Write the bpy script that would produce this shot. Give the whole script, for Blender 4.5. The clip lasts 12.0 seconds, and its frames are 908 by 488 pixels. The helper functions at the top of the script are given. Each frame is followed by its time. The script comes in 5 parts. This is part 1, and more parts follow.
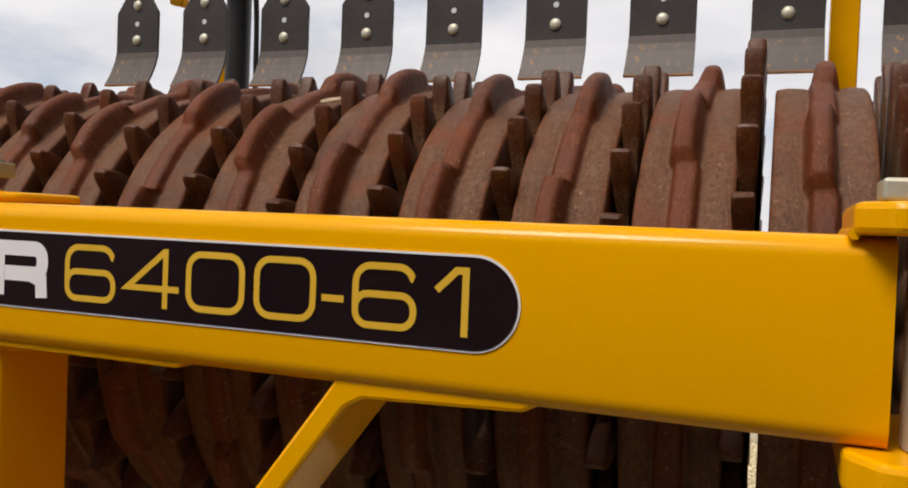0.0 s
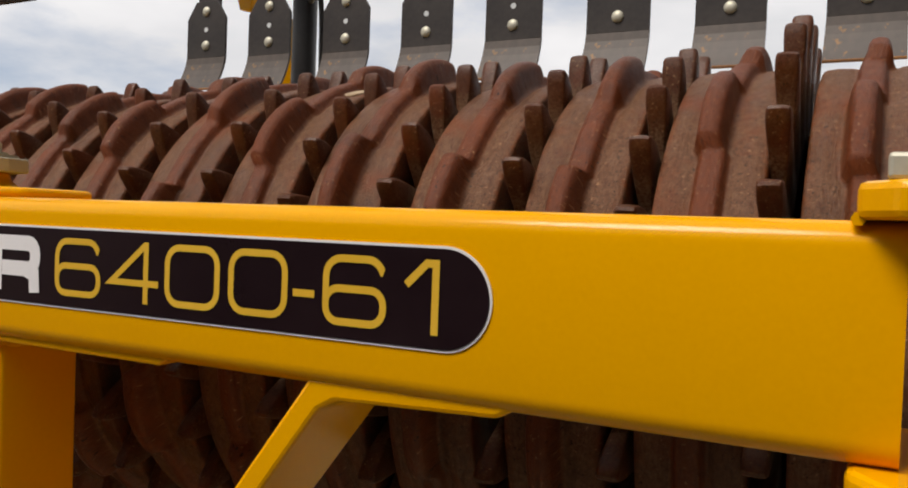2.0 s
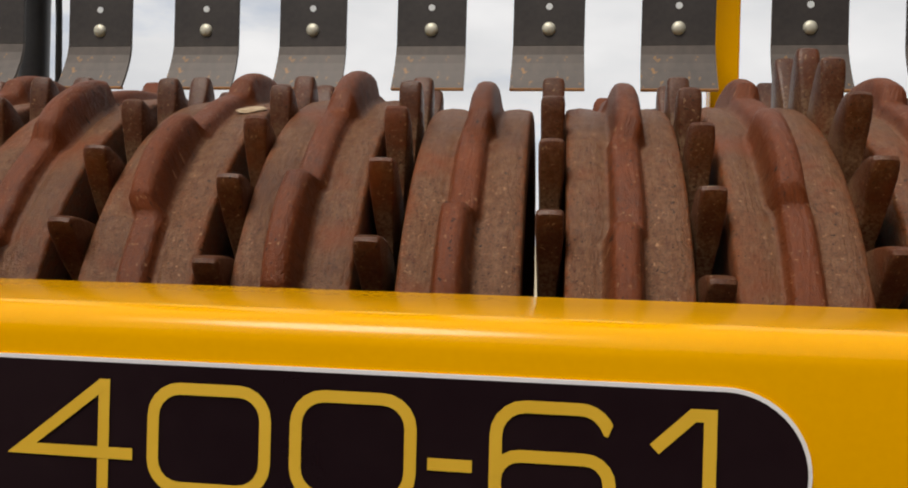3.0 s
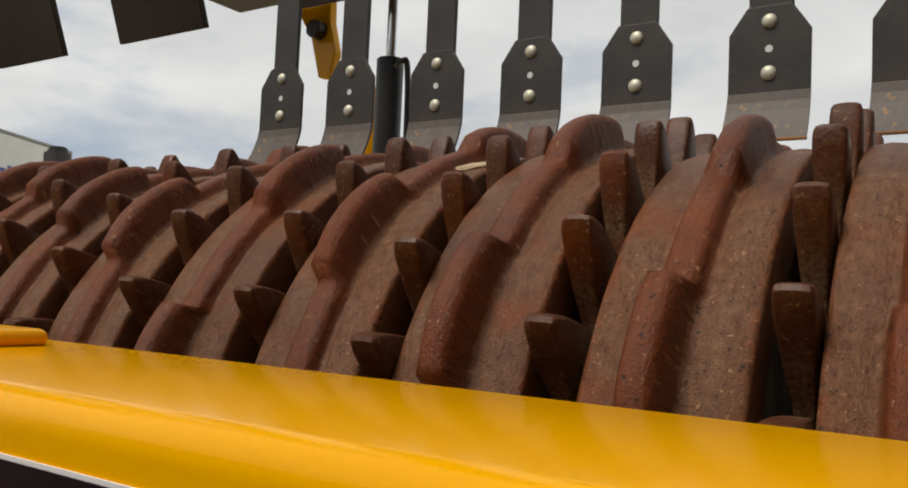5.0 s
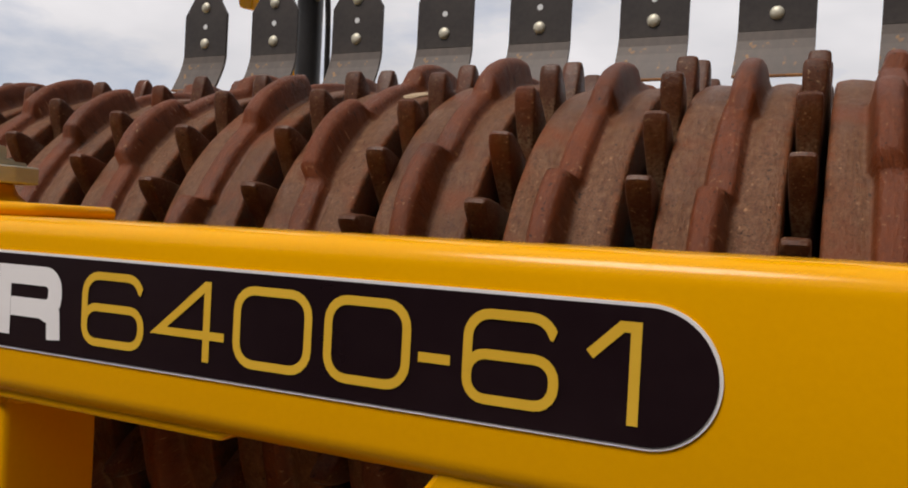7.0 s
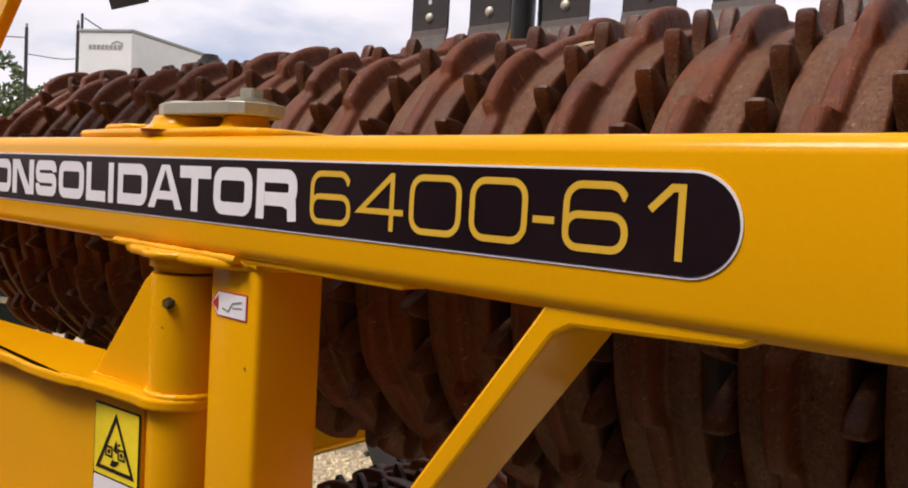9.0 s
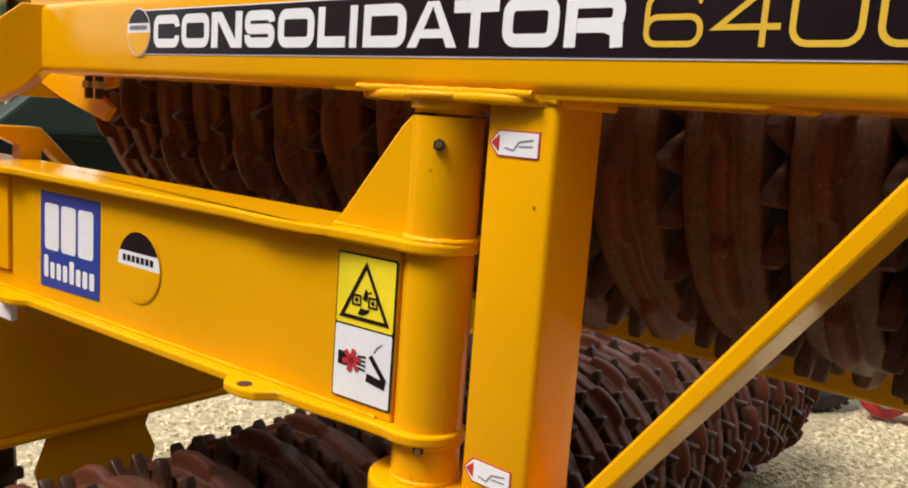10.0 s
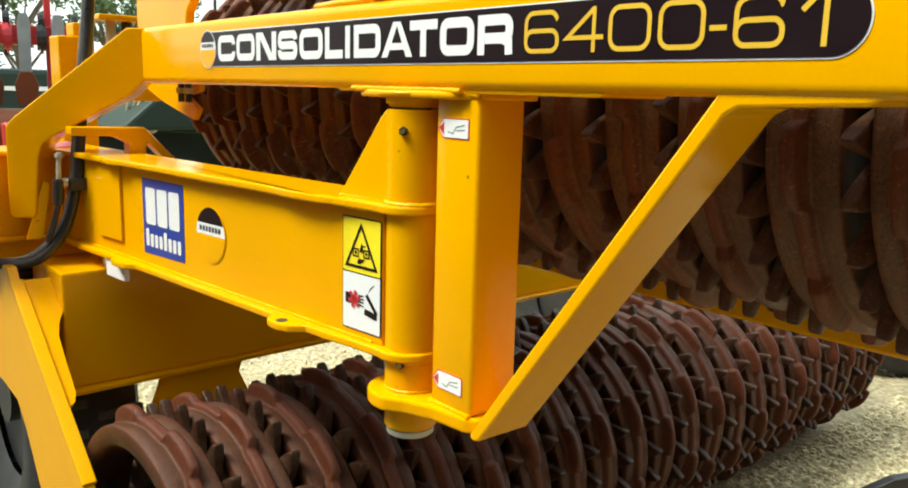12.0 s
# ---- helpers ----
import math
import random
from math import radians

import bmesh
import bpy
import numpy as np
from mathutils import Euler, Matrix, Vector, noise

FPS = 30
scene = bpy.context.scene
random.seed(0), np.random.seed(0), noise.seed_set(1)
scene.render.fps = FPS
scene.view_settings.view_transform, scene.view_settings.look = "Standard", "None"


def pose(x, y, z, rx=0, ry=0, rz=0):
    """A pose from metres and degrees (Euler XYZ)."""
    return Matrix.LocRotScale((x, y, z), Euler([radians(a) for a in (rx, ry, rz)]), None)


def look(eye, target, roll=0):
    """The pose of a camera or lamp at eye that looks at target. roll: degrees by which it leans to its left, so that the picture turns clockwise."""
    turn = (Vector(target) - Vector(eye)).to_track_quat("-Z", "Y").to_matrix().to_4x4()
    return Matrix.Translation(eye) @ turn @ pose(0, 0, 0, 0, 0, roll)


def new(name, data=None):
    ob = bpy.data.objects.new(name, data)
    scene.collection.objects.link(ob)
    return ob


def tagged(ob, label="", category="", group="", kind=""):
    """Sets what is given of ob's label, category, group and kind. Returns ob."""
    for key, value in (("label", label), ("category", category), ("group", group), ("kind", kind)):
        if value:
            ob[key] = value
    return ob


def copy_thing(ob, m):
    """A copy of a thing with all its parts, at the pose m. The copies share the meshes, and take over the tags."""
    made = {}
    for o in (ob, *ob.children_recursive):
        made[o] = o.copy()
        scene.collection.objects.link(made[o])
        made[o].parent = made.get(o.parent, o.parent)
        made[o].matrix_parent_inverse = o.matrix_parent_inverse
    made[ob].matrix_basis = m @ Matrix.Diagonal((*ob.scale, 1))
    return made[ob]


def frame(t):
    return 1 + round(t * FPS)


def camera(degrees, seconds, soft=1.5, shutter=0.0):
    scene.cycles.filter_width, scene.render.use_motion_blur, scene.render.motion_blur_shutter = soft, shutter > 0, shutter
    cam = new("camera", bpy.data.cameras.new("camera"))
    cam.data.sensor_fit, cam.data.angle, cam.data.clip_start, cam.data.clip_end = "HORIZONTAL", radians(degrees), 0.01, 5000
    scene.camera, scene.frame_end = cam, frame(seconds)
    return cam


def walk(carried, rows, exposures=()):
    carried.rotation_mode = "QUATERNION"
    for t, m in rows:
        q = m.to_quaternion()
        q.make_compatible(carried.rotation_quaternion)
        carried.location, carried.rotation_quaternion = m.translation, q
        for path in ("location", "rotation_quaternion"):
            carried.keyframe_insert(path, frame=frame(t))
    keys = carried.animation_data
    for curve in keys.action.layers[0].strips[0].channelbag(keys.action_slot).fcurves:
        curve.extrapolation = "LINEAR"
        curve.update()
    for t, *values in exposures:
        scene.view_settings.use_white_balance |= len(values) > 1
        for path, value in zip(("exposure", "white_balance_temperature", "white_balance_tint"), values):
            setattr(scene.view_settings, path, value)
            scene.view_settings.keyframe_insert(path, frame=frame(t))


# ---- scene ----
cam = camera(56.8, 12.0, soft=1.9)
PATH = [
    (0, (0.118, 0.027, 1.257), (-0.625, 1.883, 1.208), 2.3),
    (0.5, (0.153, 0.061, 1.25), (-0.815, 1.81, 1.187), 2.5),
    (1, (0.168, 0.083, 1.251), (-0.878, 1.787, 1.197), 2.4),
    (1.5, (0.17, 0.074, 1.253), (-0.879, 1.776, 1.19), 2.5),
    (2, (0.165, 0.093, 1.251), (-0.768, 1.861, 1.203), 2.1),
    (2.5, (0.022, 0.156, 1.269), (-0.453, 2.099, 1.27), 1.9),
    (3, (-0.12, 0.202, 1.288), (-0.389, 2.184, 1.282), 1.5),
    (3.2, (-0.13, 0.225, 1.289), (-0.429, 2.203, 1.279), 1.7),
    (4.8, (-0.053, 0.353, 1.3), (-1.111, 2.047, 1.411), 2.4),
    (5, (-0.053, 0.355, 1.299), (-1.146, 2.026, 1.417), 2.6),
    (5.5, (-0.046, 0.361, 1.294), (-1.184, 2.002, 1.392), 2.2),
    (6, (-0.047, 0.315, 1.287), (-1.122, 2.0, 1.374), 2.1),
    (6.5, (-0.028, 0.198, 1.277), (-0.946, 1.975, 1.283), 1.9),
    (6.7, (-0.013, 0.165, 1.269), (-0.882, 1.966, 1.246), 2.6),
    (8.3, (0.177, 0.174, 1.255), (-1.084, 1.723, 1.169), 4.0),
    (8.5, (0.189, 0.165, 1.248), (-1.135, 1.66, 1.148), 3.3),
    (9, (0.151, 0.078, 1.217), (-1.176, 1.569, 1.099), 3.3),
    (9.5, (0.031, -0.028, 1.173), (-1.298, 1.46, 1.04), 3.2),
    (10, (-0.048, -0.087, 1.121), (-1.358, 1.394, 0.824), 4.2),
    (10.5, (-0.011, -0.107, 1.093), (-1.331, 1.35, 0.724), 3.8),
    (11, (0.13, -0.125, 1.08), (-1.306, 1.198, 0.645), 2.8),
    (11.5, (0.21, -0.143, 1.094), (-1.291, 1.112, 0.68), 2.6),
    (12, (0.262, -0.128, 1.145), (-1.247, 1.135, 0.788), 1.5),
]
walk(cam, [(t, look(eye, target, roll)) for t, eye, target, roll in PATH], exposures=[(0, -0.36, 6850, 19), (3.2, -0.42, 6900, 16), (4.8, -0.56, 6950, 14), (6.5, -0.52, 6900, 17), (8.3, -0.42, 6750, 27), (9.0, -0.18, 6700, 26), (9.5, 0.04, 6650, 20), (10.0, 0.20, 6600, 16), (10.5, 0.58, 6500, 4), (11.0, 0.76, 6500, 2), (11.5, 0.76, 6500, 0), (12.0, 0.66, 6500, -1)])

# ---- light ----
world = bpy.data.worlds.new("overcast_sky")
scene.world = world
world.use_nodes = True
wn, wl = world.node_tree.nodes, world.node_tree.links
wn.clear()
w_out = wn.new("ShaderNodeOutputWorld")
w_bg = wn.new("ShaderNodeBackground")
w_bg.inputs["Strength"].default_value = 0.092
w_sky = wn.new("ShaderNodeTexSky")
w_sky.sky_type, w_sky.sun_disc = "NISHITA", False
w_sky.sun_elevation, w_sky.sun_rotation = radians(57), radians(206)
w_co = wn.new("ShaderNodeTexCoord")
w_map = wn.new("ShaderNodeMapping")
w_map.inputs["Scale"].default_value = (1.0, 1.0, 2.6)
w_cloud = wn.new("ShaderNodeTexNoise")
w_cloud.inputs["Scale"].default_value, w_cloud.inputs["Detail"].default_value = 2.4, 7
w_cloud.inputs["Roughness"].default_value = 0.55
w_ramp = wn.new("ShaderNodeValToRGB")
w_ramp.color_ramp.elements[0].position, w_ramp.color_ramp.elements[1].position = 0.28, 0.46
w_tone = wn.new("ShaderNodeTexNoise")
w_tone.inputs["Scale"].default_value, w_tone.inputs["Detail"].default_value = 4.0, 6
w_tr = wn.new("ShaderNodeValToRGB")
w_tr.color_ramp.elements[0].position, w_tr.color_ramp.elements[1].position = 0.3, 0.65
w_tr.color_ramp.elements[0].color, w_tr.color_ramp.elements[1].color = (9.0, 9.8, 10.2, 1), (12.0, 12.8, 13.0, 1)
w_blue = wn.new("ShaderNodeMix")
w_blue.data_type = "RGBA"
w_blue.inputs[0].default_value = 0.5
w_blue.inputs[7].default_value = (7.0, 9.3, 12.2, 1)
w_mix = wn.new("ShaderNodeMix")
w_mix.data_type = "RGBA"
wl.new(w_co.outputs["Generated"], w_map.inputs["Vector"])
wl.new(w_map.outputs["Vector"], w_cloud.inputs["Vector"])
wl.new(w_map.outputs["Vector"], w_tone.inputs["Vector"])
wl.new(w_cloud.outputs["Fac"], w_ramp.inputs["Fac"])
wl.new(w_tone.outputs["Fac"], w_tr.inputs["Fac"])
wl.new(w_sky.outputs["Color"], w_blue.inputs[6])
wl.new(w_ramp.outputs["Color"], w_mix.inputs[0])
wl.new(w_blue.outputs[2], w_mix.inputs[6])
wl.new(w_tr.outputs["Color"], w_mix.inputs[7])
wl.new(w_mix.outputs[2], w_bg.inputs["Color"])
wl.new(w_bg.outputs["Background"], w_out.inputs["Surface"])

sun = new("sun", bpy.data.lights.new("sun", "SUN"))
sun.data.energy, sun.data.angle, sun.data.color = 3.7, radians(22), (1.0, 0.97, 0.88)
sun.matrix_basis = look((-1.9, -2.1, 5.6), (-0.6, 0.6, 1.0))


# ---- materials ----
def material(name, color, rough=0.5, metal=0.0, second=None, scale=8.0, fine=90.0, bump=0.1, spots=None, spot_scale=30.0, spot_at=0.62, stretch=(1, 1, 1), rough_var=0.12, contrast=(0.35, 0.65), spot_soft=0.06, bump_dist=0.002):
    m = bpy.data.materials.new(name)
    m.use_nodes = True
    n, l = m.node_tree.nodes, m.node_tree.links
    b = n["Principled BSDF"]
    b.inputs["Roughness"].default_value, b.inputs["Metallic"].default_value = rough, metal
    co = n.new("ShaderNodeTexCoord")
    mp = n.new("ShaderNodeMapping")
    mp.inputs["Scale"].default_value = stretch
    l.new(co.outputs["Object"], mp.inputs["Vector"])
    big, small = n.new("ShaderNodeTexNoise"), n.new("ShaderNodeTexNoise")
    for t, s, d in ((big, scale, 6), (small, fine, 4)):
        t.inputs["Scale"].default_value, t.inputs["Detail"].default_value = s, d
        l.new(mp.outputs["Vector"], t.inputs["Vector"])
    add = n.new("ShaderNodeMath")
    add.operation = "MULTIPLY_ADD"
    add.inputs[1].default_value, add.inputs[2].default_value = 0.4, -0.2
    l.new(small.outputs["Fac"], add.inputs[0])
    tot = n.new("ShaderNodeMath")
    tot.operation = "ADD"
    l.new(big.outputs["Fac"], tot.inputs[0])
    l.new(add.outputs[0], tot.inputs[1])
    r = n.new("ShaderNodeValToRGB")
    r.color_ramp.elements[0].position, r.color_ramp.elements[1].position = contrast
    r.color_ramp.elements[0].color = (*color, 1)
    r.color_ramp.elements[1].color = (*(second or [c * 1.15 for c in color]), 1)
    l.new(tot.outputs[0], r.inputs["Fac"])
    out = r.outputs["Color"]
    if spots:
        sp = n.new("ShaderNodeTexNoise")
        sp.inputs["Scale"].default_value, sp.inputs["Detail"].default_value = spot_scale, 5
        l.new(mp.outputs["Vector"], sp.inputs["Vector"])
        sr = n.new("ShaderNodeValToRGB")
        sr.color_ramp.elements[0].position, sr.color_ramp.elements[1].position = spot_at, spot_at + spot_soft
        l.new(sp.outputs["Fac"], sr.inputs["Fac"])
        mx = n.new("ShaderNodeMix")
        mx.data_type = "RGBA"
        mx.inputs[7].default_value = (*spots, 1)
        l.new(sr.outputs["Color"], mx.inputs[0])
        l.new(out, mx.inputs[6])
        out = mx.outputs[2]
    l.new(out, b.inputs["Base Color"])
    rr = n.new("ShaderNodeMath")
    rr.operation = "MULTIPLY_ADD"
    rr.inputs[1].default_value, rr.inputs[2].default_value = rough_var, rough - rough_var / 2
    l.new(tot.outputs[0], rr.inputs[0])
    l.new(rr.outputs[0], b.inputs["Roughness"])
    if bump:
        bp = n.new("ShaderNodeBump")
        bp.inputs["Strength"].default_value, bp.inputs["Distance"].default_value = bump, bump_dist
        l.new(tot.outputs[0], bp.inputs["Height"])
        l.new(bp.outputs["Normal"], b.inputs["Normal"])
    return m


YELLOW = material("yellow_paint", (0.80, 0.368, 0.0005), 0.17, second=(0.84, 0.390, 0.0005), scale=5, fine=260, bump=0.05, rough_var=0.10, bump_dist=0.001, spots=(0.22, 0.10, 0.01), spot_scale=60, spot_at=0.755, spot_soft=0.02)
YELLOW.node_tree.nodes["Principled BSDF"].inputs["Specular IOR Level"].default_value = 0.18


def rust(name, dark, mid, dust, rib, dust_at, rough):
    """Rusty cast iron on the rings' unrolled coordinates (u across, v round): grain drawn out round the ring, dusty band, redder rib."""
    m = bpy.data.materials.new(name)
    m.use_nodes = True
    n, l = m.node_tree.nodes, m.node_tree.links
    s = n["Principled BSDF"]

    def node(kind, **inputs):
        q = n.new(kind)
        for k, v in inputs.items():
            q.inputs[k].default_value = v
        return q

    def mix(fac, a, c):
        q = n.new("ShaderNodeMix")
        q.data_type = "RGBA"
        l.new(fac, q.inputs[0])
        for v, slot in ((a, 6), (c, 7)):
            if isinstance(v, tuple):
                q.inputs[slot].default_value = (*v, 1)
            else:
                l.new(v, q.inputs[slot])
        return q.outputs[2]

    def ramp(src, lo, hi):
        q = n.new("ShaderNodeMapRange")
        q.inputs[1].default_value, q.inputs[2].default_value = lo, hi
        l.new(src, q.inputs[0])
        return q.outputs[0]

    co, info = n.new("ShaderNodeTexCoord"), n.new("ShaderNodeObjectInfo")
    shift = node("ShaderNodeVectorMath")
    shift.operation = "MULTIPLY_ADD"
    shift.inputs[1].default_value = (7.3, 11.1, 3.7)
    comb = n.new("ShaderNodeCombineXYZ")
    for k in range(3):
        l.new(info.outputs["Random"], comb.inputs[k])
    l.new(comb.outputs[0], shift.inputs[0])
    l.new(co.outputs["UV" if rib else "Object"], shift.inputs[2])
    drawn = n.new("ShaderNodeMapping")
    drawn.inputs["Scale"].default_value = (1.0, 0.33, 1.0) if rib else (1.0, 1.0, 1.0)
    l.new(shift.outputs[0], drawn.inputs["Vector"])
    tex = []
    for sc, det, src in ((20, 5, shift), (360, 5, drawn), (760, 3, shift), (150, 5, shift)):
        t = node("ShaderNodeTexNoise", Scale=sc, Detail=det, Roughness=0.62)
        l.new(src.outputs[0], t.inputs["Vector"])
        tex.append(t.outputs["Fac"])
    sep = n.new("ShaderNodeSeparateXYZ")
    l.new(co.outputs["UV"], sep.inputs[0])
    ab = n.new("ShaderNodeMath")
    ab.operation = "ABSOLUTE"
    l.new(sep.outputs[0], ab.inputs[0])
    col = mix(ramp(tex[0], 0.28, 0.74), tuple(0.75 * c + 0.25 * d for c, d in zip(mid, dark)), mid)
    add = n.new("ShaderNodeMath")
    add.operation = "ADD"
    l.new(tex[1], add.inputs[0])
    l.new(tex[3], add.inputs[1])
    film = n.new("ShaderNodeMath")
    film.operation = "MULTIPLY"
    film.inputs[1].default_value = 0.72 if rib else 0.5
    l.new(ramp(add.outputs[0], dust_at - 0.30, dust_at + 0.34), film.inputs[0])
    col = mix(film.outputs[0], col, dust)
    pits = n.new("ShaderNodeMath")
    pits.operation = "MULTIPLY"
    pits.inputs[1].default_value = 0.55
    l.new(ramp(tex[2], 0.53, 0.66), pits.inputs[0])
    col = mix(pits.outputs[0], col, dark)
    if rib:
        col = mix(ramp(ab.outputs[0], 0.0150, 0.0105), col, mix(ramp(tex[1], 0.36, 0.64), rib, tuple(c * 1.45 for c in rib)))
        worn = n.new("ShaderNodeMath")
        worn.operation = "MULTIPLY"
        l.new(ramp(ab.outputs[0], 0.0350, 0.0415), worn.inputs[0])
        l.new(ramp(tex[3], 0.42, 0.62), worn.inputs[1])
        col = mix(worn.outputs[0], col, tuple(c * k for c, k in zip(mid, (1.7, 1.5, 1.1))))
    if not rib:
        # dried soil caught in the roots between the lugs
        sp = n.new("ShaderNodeSeparateXYZ")
        flat_ = n.new("ShaderNodeCombineXYZ")
        ln_ = n.new("ShaderNodeVectorMath")
        ln_.operation = "LENGTH"
        l.new(co.outputs["Object"], sp.inputs[0])
        l.new(sp.outputs[1], flat_.inputs[1])
        l.new(sp.outputs[2], flat_.inputs[2])
        l.new(flat_.outputs[0], ln_.inputs[0])
        col = mix(ramp(ln_.outputs["Value"], 0.279, 0.264), col, mix(ramp(tex[1], 0.36, 0.62), mid, dust))
    # dried specks of soil and bright scuffs
    fleck = node("ShaderNodeTexNoise", Scale=330, Detail=2, Roughness=0.5)
    l.new(shift.outputs[0], fleck.inputs["Vector"])
    col = mix(ramp(fleck.outputs["Fac"], 0.655, 0.74), col, tuple(1.35 * c for c in dust))
    col = mix(ramp(fleck.outputs["Fac"], 0.345, 0.285), col, dark)
    wet = node("ShaderNodeTexNoise", Scale=9, Detail=4, Roughness=0.6)
    l.new(shift.outputs[0], wet.inputs["Vector"])
    col = mix(ramp(wet.outputs["Fac"], 0.54, 0.85), col, mix(ramp(tex[1], 0.3, 0.7), dark, mid))
    # some castings and patches have rusted to a brighter orange
    orange = node("ShaderNodeTexNoise", Scale=14, Detail=5, Roughness=0.65)
    l.new(shift.outputs[0], orange.inputs["Vector"])
    col = mix(ramp(orange.outputs["Fac"], 0.53, 0.78), col, tuple(c * k for c, k in zip(mid, (1.75, 1.35, 0.9))))
    l.new(col, s.inputs["Base Color"])
    # handled, oily patches are smoother than the dry rust
    sheen = n.new("ShaderNodeMapRange")
    sheen.inputs[1].default_value, sheen.inputs[2].default_value = 0.35, 0.65
    sheen.inputs[3].default_value, sheen.inputs[4].default_value = rough + 0.06, rough - 0.20
    l.new(wet.outputs["Fac"], sheen.inputs[0])
    l.new(sheen.outputs[0], s.inputs["Roughness"])
    s.inputs["Specular IOR Level"].default_value = 0.32
    bump = node("ShaderNodeBump", Strength=0.70 if rib else 0.40, Distance=0.0022 if rib else 0.0012)
    hsum = n.new("ShaderNodeMath")
    hsum.operation = "MULTIPLY_ADD"
    hsum.inputs[1].default_value = 0.6
    l.new(tex[2], hsum.inputs[0])
    l.new(tex[1], hsum.inputs[2])
    l.new(hsum.outputs[0], bump.inputs["Height"])
    l.new(bump.outputs["Normal"], s.inputs["Normal"])
    return m


RUST = rust("rusty_cast_iron", (0.018, 0.007, 0.003), (0.104, 0.031, 0.010), (0.245, 0.130, 0.066), (0.110, 0.027, 0.007), 0.97, 0.56)
RUST_TIP = rust("worn_rusty_lug", (0.022, 0.008, 0.003), (0.088, 0.025, 0.008), (0.20, 0.125, 0.07), None, 1.22, 0.52)
# darker copies of the two rusts: shade under the wing put into the colour
SHADED_RUST = rust("rusty_cast_iron_shaded", (0.013, 0.005, 0.003), (0.060, 0.016, 0.006), (0.118, 0.051, 0.026), (0.074, 0.016, 0.005), 0.98, 0.56)
SHADED_LUG = rust("worn_rusty_lug_shaded", (0.013, 0.005, 0.003), (0.038, 0.012, 0.005), (0.13, 0.080, 0.050), None, 1.22, 0.50)
STEEL_DARK = material("dark_spring_steel", (0.020, 0.016, 0.015), 0.5, second=(0.042, 0.034, 0.030), scale=7, fine=90, bump=0.15, rough_var=0.2)
STEEL_RUST = material("rust_edged_steel", (0.048, 0.037, 0.031), 0.55, second=(0.085, 0.066, 0.054), scale=9, fine=60, bump=0.2, spots=(0.24, 0.12, 0.035), spot_scale=75, spot_at=0.64, stretch=(1, 1, 0.7))
RUST_EDGE = material("orange_edge_rust", (0.20, 0.085, 0.03), 0.8, second=(0.33, 0.15, 0.05), scale=40, fine=200, bump=0.3)
BRASS = material("brass", (0.55, 0.38, 0.12), 0.35, 0.9, second=(0.62, 0.44, 0.16), scale=30, bump=0.05)
ZINC = material("zinc_plated_steel", (0.46, 0.45, 0.36), 0.5, 0.45, second=(0.56, 0.54, 0.44), scale=20, fine=200, bump=0.1)
CHROME = material("chromed_rod", (0.7, 0.7, 0.7), 0.12, 1.0, scale=20, bump=0)
BLACK = material("black_painted_steel", (0.016, 0.016, 0.018), 0.4, second=(0.028, 0.028, 0.03), scale=12, bump=0.08)
RUBBER = material("tyre_rubber", (0.040, 0.041, 0.043), 0.8, second=(0.10, 0.10, 0.10), scale=12, fine=80, bump=0.3)
BLACK_RUBBER = material("black_sidewall_rubber", (0.014, 0.014, 0.015), 0.65, second=(0.028, 0.028, 0.029), scale=12, fine=80, bump=0.2)
HOSE = material("hydraulic_hose", (0.02, 0.02, 0.022), 0.30, second=(0.035, 0.034, 0.033), scale=20, bump=0.1)
HOSE_HIGHLIGHT = material("grey_hose_highlight", (0.10, 0.095, 0.09), 0.3, second=(0.16, 0.15, 0.14), scale=30, bump=0.05)
PINK = material("faded_pink_cloth", (0.55, 0.16, 0.22), 0.8, second=(0.72, 0.34, 0.38), scale=25, bump=0.2)
DECAL = material("black_decal", (0.012, 0.005, 0.007), 0.3, second=(0.017, 0.008, 0.010), scale=6, bump=0)
DECAL.node_tree.nodes["Principled BSDF"].inputs["Specular IOR Level"].default_value = 0.3
WHITE = material("white_vinyl", (0.86, 0.85, 0.86), 0.35, second=(0.80, 0.79, 0.81), scale=10, bump=0)
GOLD = material("yellow_vinyl", (0.72, 0.43, 0.035), 0.35, second=(0.78, 0.48, 0.045), scale=10, bump=0)
LEMON = material("lemon_vinyl", (0.85, 0.66, 0.02), 0.35, scale=10, bump=0)
BLUE = material("blue_vinyl", (0.025, 0.05, 0.30), 0.35, scale=10, bump=0)
RED = material("red_paint", (0.55, 0.035, 0.03), 0.4, second=(0.5, 0.03, 0.05), scale=8, bump=0.05)
GREEN = material("green_paint", (0.002, 0.015, 0.010), 0.65, second=(0.004, 0.024, 0.015), scale=6, bump=0.05)
GREY = material("grey_primer", (0.22, 0.24, 0.25), 0.55, second=(0.28, 0.30, 0.31), scale=9, bump=0.1)
PANEL = material("white_cladding", (0.62, 0.66, 0.67), 0.5, second=(0.68, 0.71, 0.72), scale=3, bump=0.03)
CREAM = material("cream_rope", (0.6, 0.52, 0.3), 0.8, second=(0.7, 0.62, 0.4), scale=60, bump=0.4)
